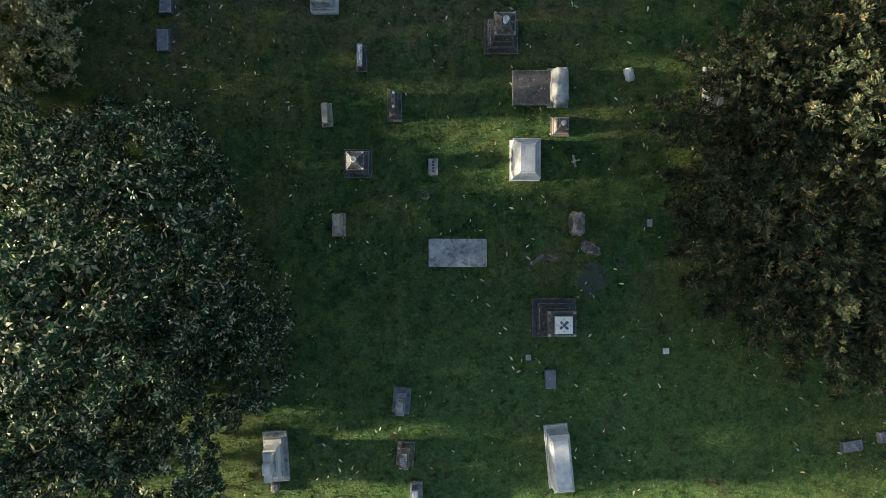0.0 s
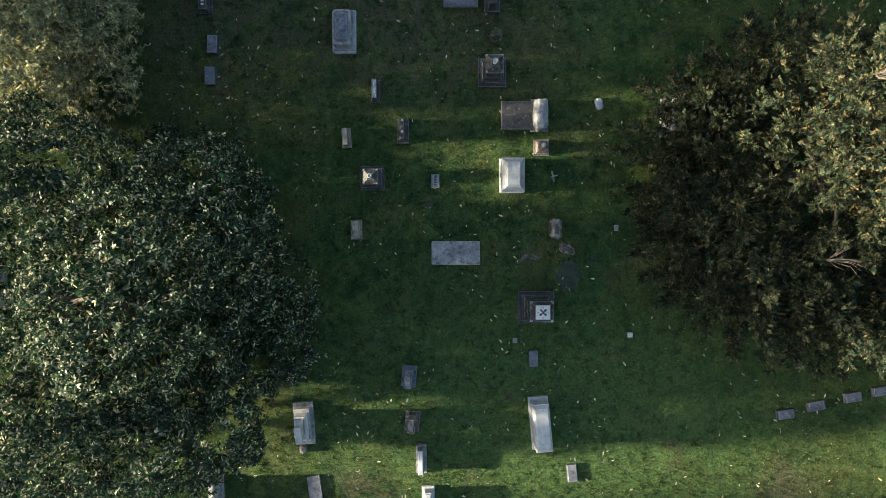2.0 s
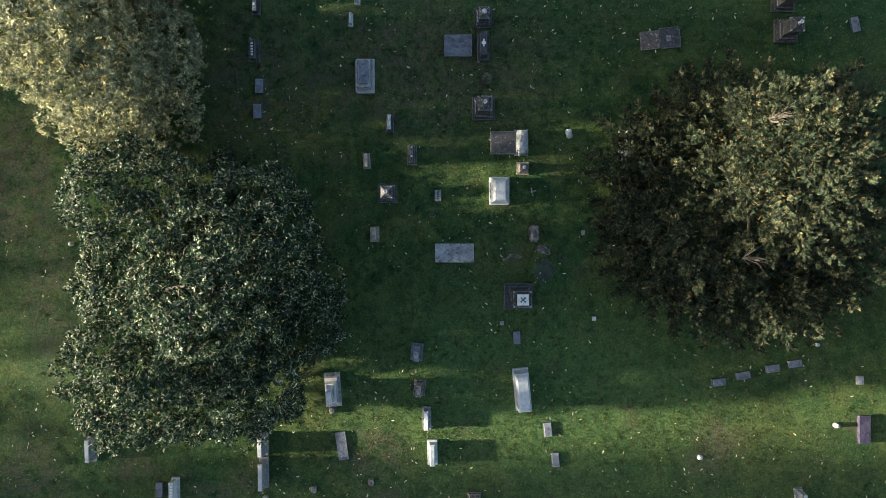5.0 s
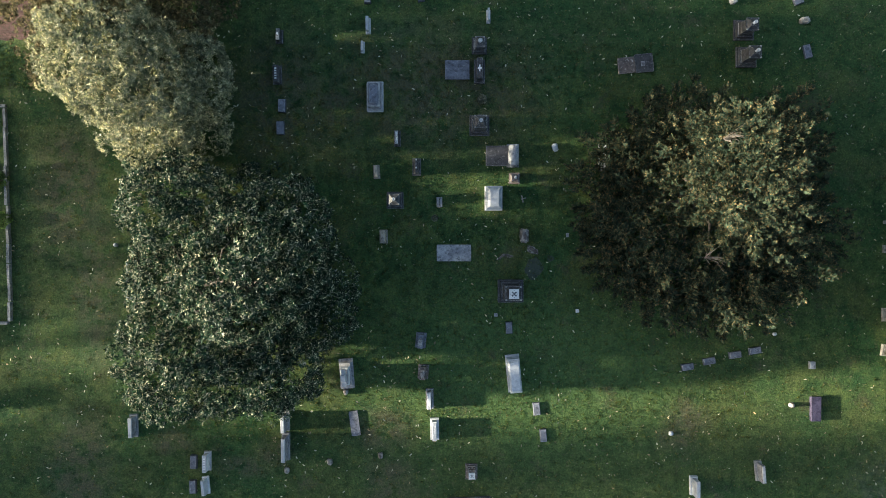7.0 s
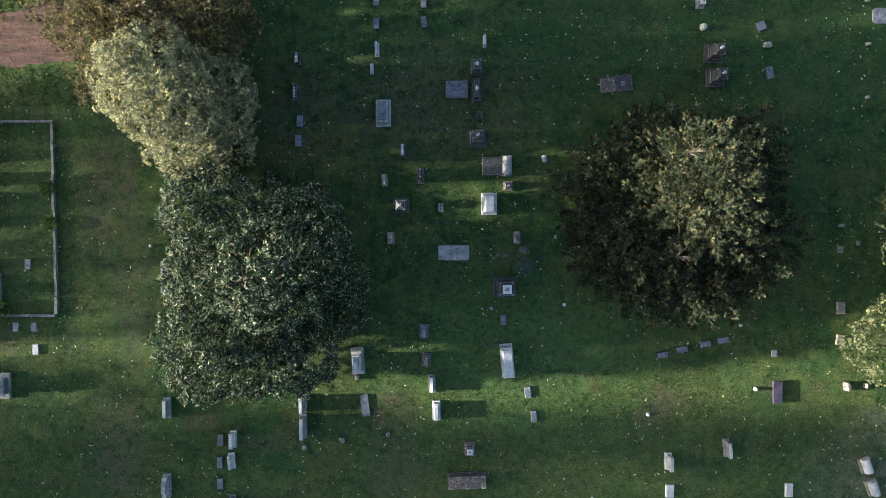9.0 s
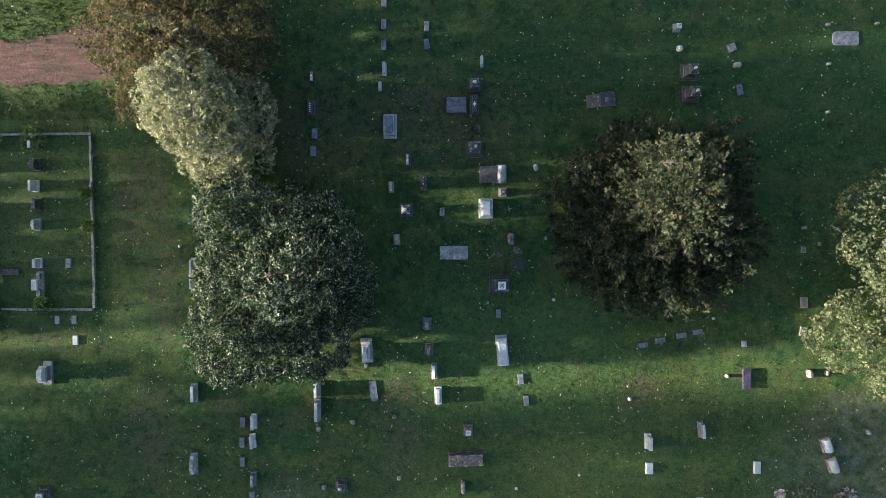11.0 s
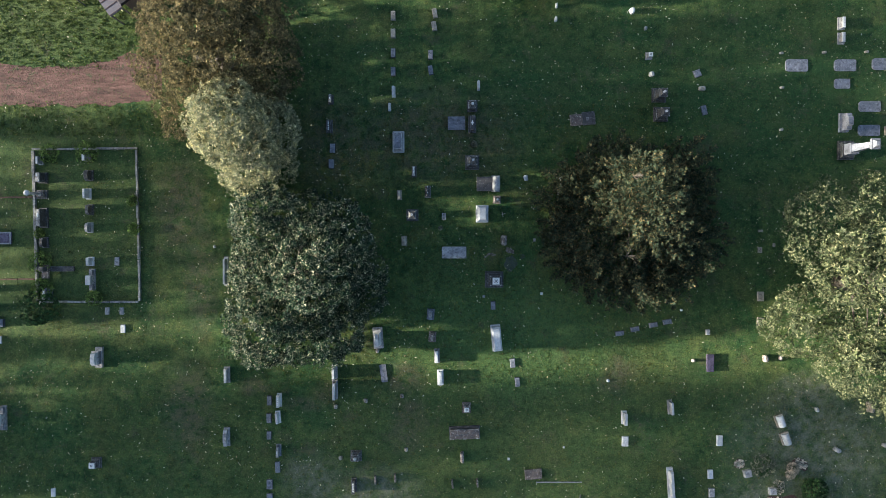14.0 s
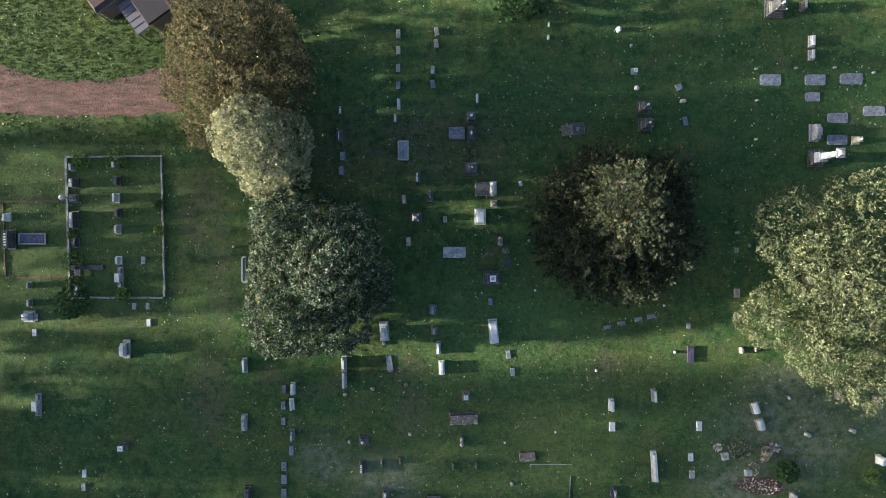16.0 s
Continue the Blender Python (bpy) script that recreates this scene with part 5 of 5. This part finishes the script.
rough_stone(15.33, 16.89, 0.24, 0.29, 0.3, 0, PALE, "small pale broken stone in the grass")
pedestal(15.62, 14.75, 0.53, 0.58, 0.7, 0, PALE, "block", "small pale pedestal stone with a square top")
rough_stone(15.82, 13.32, 0.38, 0.38, 0.4, 0, PALE, "small pale broken stone in the grass")
pedestal(16.40, 11.70, 1.10, 1.10, 1.7, 0, DARK, "urn", "stepped dark stone pyramid monument with a pale urn")
pedestal(16.55, 10.22, 1.10, 1.10, 1.7, 0, DARK, "urn", "stepped dark stone pyramid monument with a pale urn")
marker(19.40, 13.41, 0.58, 0.58, 0.12, 20, SLATE, "dark slate marker set at a slant")
rough_stone(19.75, 12.22, 0.53, 0.34, 0.35, 0, TAN, "small tan block stone")
marker(19.95, 10.55, 0.43, 0.77, 0.12, 14, SLATE, "dark slate marker set at a slant")
rough_stone(25.94, 14.98, 0.34, 0.19, 0.15, 10, TAN, "small tan footstone in the grass")
rough_stone(29.28, 15.03, 0.34, 0.19, 0.15, 10, TAN, "small tan footstone in the grass")
rough_stone(32.57, 15.07, 0.34, 0.19, 0.15, 10, TAN, "small tan footstone in the grass")
rough_stone(26.01, 12.31, 0.34, 0.19, 0.15, 10, TAN, "small tan footstone in the grass")
rough_stone(25.98, 9.02, 0.34, 0.19, 0.15, 10, TAN, "small tan footstone in the grass")
rough_stone(35.87, 14.64, 0.34, 0.19, 0.15, 10, TAN, "small tan footstone in the grass")
ledger(27.14, 14.03, 1.78, 0.96, 0.08, 0, BLUE, "worn blue grey ledger slab level with the grass")
ledger(30.91, 14.03, 1.73, 0.91, 0.08, 0, BLUE, "worn blue grey ledger slab level with the grass")
ledger(33.96, 14.12, 1.92, 0.91, 0.08, 0, BLUE, "worn blue grey ledger slab level with the grass")
ledger(30.69, 12.60, 1.25, 0.77, 0.08, 0, BLUE, "worn blue grey ledger slab level with the grass")
ledger(35.90, 11.41, 1.82, 0.82, 0.08, 0, BLUE, "worn blue grey ledger slab level with the grass")
ledger(32.85, 10.83, 1.73, 0.82, 0.08, 0, BLUE, "worn blue grey ledger slab level with the grass")
ledger(32.82, 8.97, 1.73, 0.86, 0.08, 0, BLUE, "worn blue grey ledger slab level with the grass")
headstone(30.55, 17.25, 0.53, 1.0, 0.5, 0, PALE, "flat", "grey upright headstone of a close pair")
headstone(30.55, 16.10, 0.53, 0.9, 0.5, 0, PALE, "flat", "grey upright headstone of a close pair")
headstone(30.80, 9.55, 0.74, 1.5, 1.2, 0, BLUE, "gable", "broad grey monument with a sloping top")
obelisk(30.92, 7.40, 1.15, 1.44, 4.5, 0)
pedestal(34.35, 8.93, 0.67, 0.72, 1.1, 0, TAN, "ball", "small tan pedestal stone with a rounded top")
pedestal(27.35, 19.95, 1.54, 1.54, 2.0, 0, DARK, "urn", "stepped dark stone monument with a broken top")
headstone(29.71, 20.15, 0.43, 0.77, 0.9, 0, SAND, "flat", "small brown headstone beside a stepped monument")
# under the yew and the broad tree on its far side
marker(13.42, -6.90, 0.72, 0.38, 0.15, 10, SLATE, "dark slate marker in a curved row of four", 0, "row of four markers")
marker(14.62, -6.57, 0.72, 0.38, 0.15, 10, SLATE, "dark slate marker in a curved row of four", 0, "row of four markers")
marker(16.06, -6.23, 0.72, 0.38, 0.15, 10, SLATE, "dark slate marker in a curved row of four", 0, "row of four markers")
marker(17.16, -5.99, 0.72, 0.38, 0.15, 10, SLATE, "dark slate marker in a curved row of four", 0, "row of four markers")
marker(24.45, -4.01, 0.53, 0.77, 0.12, 0, TAN, "pale tan square flat marker")
marker(24.42, -5.99, 0.53, 0.67, 0.12, -8, TAN, "pale tan square flat marker")
marker(24.38, -0.36, 0.34, 0.43, 0.12, 0, TAN, "small pale tan flat marker")
marker(24.42, 1.13, 0.38, 0.19, 0.12, 0, TAN, "small pale tan flat marker")
marker(25.48, 0.02, 0.19, 0.29, 0.12, 0, TAN, "small pale tan footstone")
marker(20.34, -6.81, 0.34, 0.43, 0.15, 0, PALE, "small pale footstone in the grass")
rough_stone(18.27, -5.07, 0.24, 0.19, 0.1, 0, WHITE, "tiny white stone in the grass")
ledger(20.50, -9.22, 0.53, 1.39, 0.28, 0, POLISH, "low dark polished grave block with a pale edge")
rough_stone(19.20, -9.03, 0.29, 0.24, 0.3, 0, SAND, "small brownish stone in the grass")
rough_stone(24.83, -8.88, 0.34, 0.53, 0.4, 10, SAND, "small brownish leaning stone")
rough_stone(26.03, -8.83, 0.24, 0.34, 0.3, 0, SAND, "small brownish footstone in the grass")
# lower rows on the sunlit grass
headstone(13.78, -13.52, 0.43, 1.06, 0.9, 2, WHITE, "flat", "white upright headstone with a low plinth")
marker(13.89, -15.41, 0.53, 0.82, 0.15, 0, WHITE, "pale flat marker of smooth white stone")
headstone(17.39, -12.70, 0.38, 1.15, 0.8, 6, PALE, "flat", "narrow pale leaning headstone")
headstone(17.47, -18.80, 0.5, 2.74, 0.75, 3, WHITE, "flat", "long white family headstone")
marker(21.31, -15.36, 0.48, 0.86, 0.15, 0, WHITE, "pale flat marker of smooth white stone")
marker(20.60, -18.02, 0.43, 0.72, 0.15, 0, WHITE, "pale flat marker of smooth white stone")
marker(20.71, -19.48, 0.48, 0.72, 0.15, 0, PALE, "pale grey flat marker in the grass")
headstone(14.01, -20.99, 0.43, 0.96, 0.9, 0, POLISH, "flat", "dark polished headstone with a pale edge")
barrel_stone(26.02, -13.76, 0.72, 0.96, 0.6, 20)
barrel_stone(26.46, -15.16, 0.72, 0.96, 0.6, 20)
rough_stone(28.90, -12.89, 0.24, 0.34, 0.35, 20, PALE, "small pale grey leaning stone in dry grass")
rough_stone(30.52, -16.08, 0.58, 0.34, 0.35, -35, PALE, "small pale grey leaning stone in dry grass")
rough_stone(34.32, -15.74, 0.58, 0.34, 0.35, -25, PALE, "small pale grey leaning stone in dry grass")
headstone(33.04, -12.69, 0.43, 0.82, 0.6, 0, TAN, "flat", "small tan headstone at the edge of the broad tree")
headstone(36.31, -13.12, 0.43, 0.82, 0.6, 10, TAN, "flat", "small tan headstone at the edge of the broad tree")
rough_stone(36.56, -18.16, 0.43, 0.77, 1.0, 0, WHITE, "white carved standing stone on bare ground")
marker(23.50, -17.93, 0.62, 0.58, 0.3, 12, PALE, "pale square block marker")
marker(25.48, -19.33, 0.62, 0.53, 0.3, 0, PALE, "pale square block marker")
headstone(29.22, -21.37, 0.38, 0.77, 0.9, 0, PALE, "flat", "pale upright headstone by the flower bed")
marker(4.73, -16.82, 0.19, 0.19, 0.08, 0, WHITE, "tiny white footstone in the grass")
rough_stone(9.07, -15.90, 0.19, 0.19, 0.1, 0, WHITE, "tiny white stone in the grass")
rough_stone(12.52, -10.62, 0.24, 0.24, 0.15, 0, WHITE, "tiny white stone beside bare earth")
pedestal(1.40, -12.75, 0.67, 0.86, 0.9, 0, SAND, "block", "small brown pedestal stone with a white top")
chest_tomb(1.25, -14.69, 2.40, 0.96, 0.6, 2)
rough_stone(1.06, -16.63, 0.29, 0.82, 0.6, 0, SAND, "narrow dark brown headstone")
pedestal(-7.29, -16.54, 0.86, 0.86, 1.0, 0, DARK, "ball", "dark square monument with pale corner knobs")
headstone(-7.44, -18.87, 0.43, 1.15, 0.7, 0, DARK, "letters", "dark headstone with white lettering on its face")
headstone(-5.75, -18.43, 0.14, 0.62, 0.5, 4, SAND, "round", "thin mossy upright slab headstone")
headstone(-4.20, -18.28, 0.14, 0.62, 0.5, 4, SAND, "round", "thin mossy upright slab headstone")
headstone(0.29, -18.76, 0.14, 0.62, 0.5, 4, SAND, "round", "thin mossy upright slab headstone")
headstone(2.27, -18.67, 0.14, 0.62, 0.5, 4, SAND, "round", "thin mossy upright slab headstone")
ledger(6.66, -17.98, 1.34, 0.77, 0.25, 5, SAND, "worn brownish slab on a low base")
pole(8.69, -18.66, 3.60, 0.10, 0.06, 0, PALE, "long pale pole lying in the grass")
pole(10.34, -20.60, 0.10, 1.92, 0.06, -3, DARK, "long dark pole lying in the grass")
headstone(-5.46, -21.30, 0.53, 1.15, 0.8, 0, SAND, "flat", "brownish headstone in pale dry grass")
ledger(-1.30, -21.58, 1.15, 0.67, 0.5, 0, DARK, "dark mossy tomb slab in grass")
rough_stone(-6.51, -12.18, 0.29, 0.34, 0.25, 0, TAN, "small half-sunk stone in the grass")
rough_stone(-3.66, -11.84, 0.29, 0.34, 0.25, 0, SAND, "small half-sunk stone in the grass")
rough_stone(-8.50, -16.73, 0.29, 0.34, 0.25, 0, TAN, "small half-sunk stone in the grass")
rough_stone(-3.33, -16.05, 0.29, 0.34, 0.25, 0, TAN, "small half-sunk stone in the grass")
rough_stone(-8.87, -12.66, 0.29, 0.34, 0.25, 0, TAN, "small half-sunk stone in the grass")
rough_stone(5.36, -20.32, 0.29, 0.34, 0.25, 0, SAND, "small half-sunk stone in the grass")
rough_stone(-5.59, -8.26, 0.29, 0.34, 0.25, 0, SAND, "small half-sunk stone in the grass")
# lower left rows
headstone(-17.4, -10.15, 0.45, 1.3, 0.65, 0, PALE, "flat", "pale grey headstone on a low plinth")
headstone(-17.45, -15.04, 0.48, 1.5, 0.75, 0, PALE, "gable", "pale headstone with a stepped top on a brown plinth")
headstone(-13.3, -12.13, 0.38, 1.1, 0.65, 0, WHITE, "letters", "white upright headstone with dark lettering")
headstone(-13.4, -13.49, 0.38, 1.0, 0.65, 5, WHITE, "flat", "white leaning headstone with a dark back")
marker(-14.08, -12.18, 0.38, 0.77, 0.2, 0, SLATE, "dark slate block marker in the grass")
marker(-14.13, -13.58, 0.38, 0.77, 0.2, 0, SLATE, "dark slate block marker in the grass")
marker(-14.14, -14.94, 0.38, 0.67, 0.12, 0, SLATE, "dark blue slate flat marker")
headstone(-13.37, -16.10, 0.38, 0.96, 0.7, 0, BLUE, "flat", "blue grey upright headstone in a row")
marker(-13.47, -17.46, 0.38, 0.86, 0.15, 3, BLUE, "blue grey flat marker in the grass")
marker(-14.11, -18.82, 0.48, 0.77, 0.15, 0, BLUE, "wide blue grey flat marker in a row of three")
marker(-14.11, -19.94, 0.48, 0.77, 0.15, 0, BLUE, "wide blue grey flat marker in a row of three")
marker(-14.12, -21.11, 0.48, 0.77, 0.15, 0, BLUE, "wide blue grey flat marker in a row of three")
headstone(-17.16, -21.06, 0.62, 1.15, 0.9, 0, DARK, "gable", "dark weathered headstone on a plinth")
arched_monument(-27.42, -8.75, 0.55, 1.6, 1.05, 0)
winged_monument(-35.0, -13.54, 0.43, 1.92, 0.75, 0)
pedestal(-27.75, -17.1, 0.8, 0.85, 0.95, 0, DARK, "block", "dark pedestal monument with a white capital")
marker(-31.18, -19.46, 0.34, 0.67, 0.15, 0, WHITE, "small white flat marker in the grass")
marker(-31.24, -20.63, 0.34, 0.67, 0.15, 0, PALE, "small grey flat marker in the grass")
# walled family plot
headstone(-31.86, 6.64, 0.38, 0.67, 0.7, 0, PALE, "flat", "pale headstone behind the plot shrub")
headstone(-31.7, 5.30, 0.72, 0.86, 0.9, 0, DARK, "flat", "dark broad headstone inside the plot kerb")
column(-31.74, 4.01, 0.77, 0.67, 2.2, 0)
headstone(-31.65, 2.18, 0.62, 1.6, 1.0, 0, DARK, "flat", "large dark family headstone inside the plot")
headstone(-31.58, 0.26, 0.48, 0.86, 0.8, 0, DARK, "round", "dark headstone with a pale rim inside the plot")
headstone(-31.33, -3.78, 0.53, 0.96, 0.9, 0, BLUE, "flat", "blue grey headstone beside a dark shrub")
headstone(-28.21, 6.83, 0.48, 0.58, 0.8, 0, PALE, "flat", "pale headstone under a plot shrub")
headstone(-28.08, 5.49, 0.58, 0.86, 0.8, 0, DARK, "round", "dark rounded headstone with a pale face")
headstone(-28.14, 4.05, 0.38, 0.86, 0.9, 0, WHITE, "flat", "white headstone inside the plot")
headstone(-28.00, 2.81, 0.48, 0.86, 0.8, 0, DARK, "round", "dark rounded headstone with a pale face")
headstone(-28.06, 1.41, 0.43, 0.82, 0.8, 0, PALE, "round", "pale rounded headstone inside the plot")
headstone(-28.03, -1.23, 0.48, 0.72, 0.7, 0, WHITE, "flat", "white block headstone inside the plot")
winged_monument(-27.9, -2.67, 0.43, 1.73, 0.8, 0)
marker(-26.01, -1.23, 0.38, 0.67, 0.1, 0, PALE, "pale flat marker inside the plot")
kerb_cross(-30.88, -1.81, 3.07, 0.38, 0.4, 0)
marker(-26.81, -5.13, 0.34, 0.58, 0.1, 0, PALE, "grey flat marker below the plot")
marker(-25.66, -5.13, 0.34, 0.58, 0.1, 0, PALE, "grey flat marker below the plot")
marker(-25.57, -6.53, 0.38, 0.67, 0.12, 0, WHITE, "white flat marker below the plot")
headstone(-37.43, 2.42, 0.43, 0.72, 0.8, 0, WHITE, "flat", "white headstone beside a large tomb")
headstone(-37.1, 0.55, 0.72, 1.75, 1.1, 0, DARK, "letters", "large dark family headstone with carved panels")
ledger(-35.33, 0.60, 2.31, 0.96, 0.25, 0, POLISH, "polished dark granite grave slab with a raised rim")
headstone(-35.61, -3.35, 0.34, 0.58, 0.6, 0, SAND, "flat", "small brown headstone near the kerb")
headstone(-35.58, -4.84, 0.34, 0.67, 0.6, 0, SAND, "flat", "small brown headstone near the kerb")
pedestal(-35.74, -6.00, 0.96, 0.96, 1.0, 0, PALE, "urn", "pale monument with a large urn")
marker(-35.06, -6.05, 0.38, 0.62, 0.3, 0, SLATE, "dark slate block marker in the grass")
marker(-35.32, -7.40, 0.38, 0.62, 0.12, 0, WHITE, "small white flat marker in the grass")
headstone(-17.41, -2.00, 0.34, 2.31, 0.7, 0, WHITE, "flat", "long low white headstone partly under the magnolia")
rough_stone(-18.31, -0.07, 0.19, 0.19, 0.25, 0, WHITE, "tiny white stone in the grass")
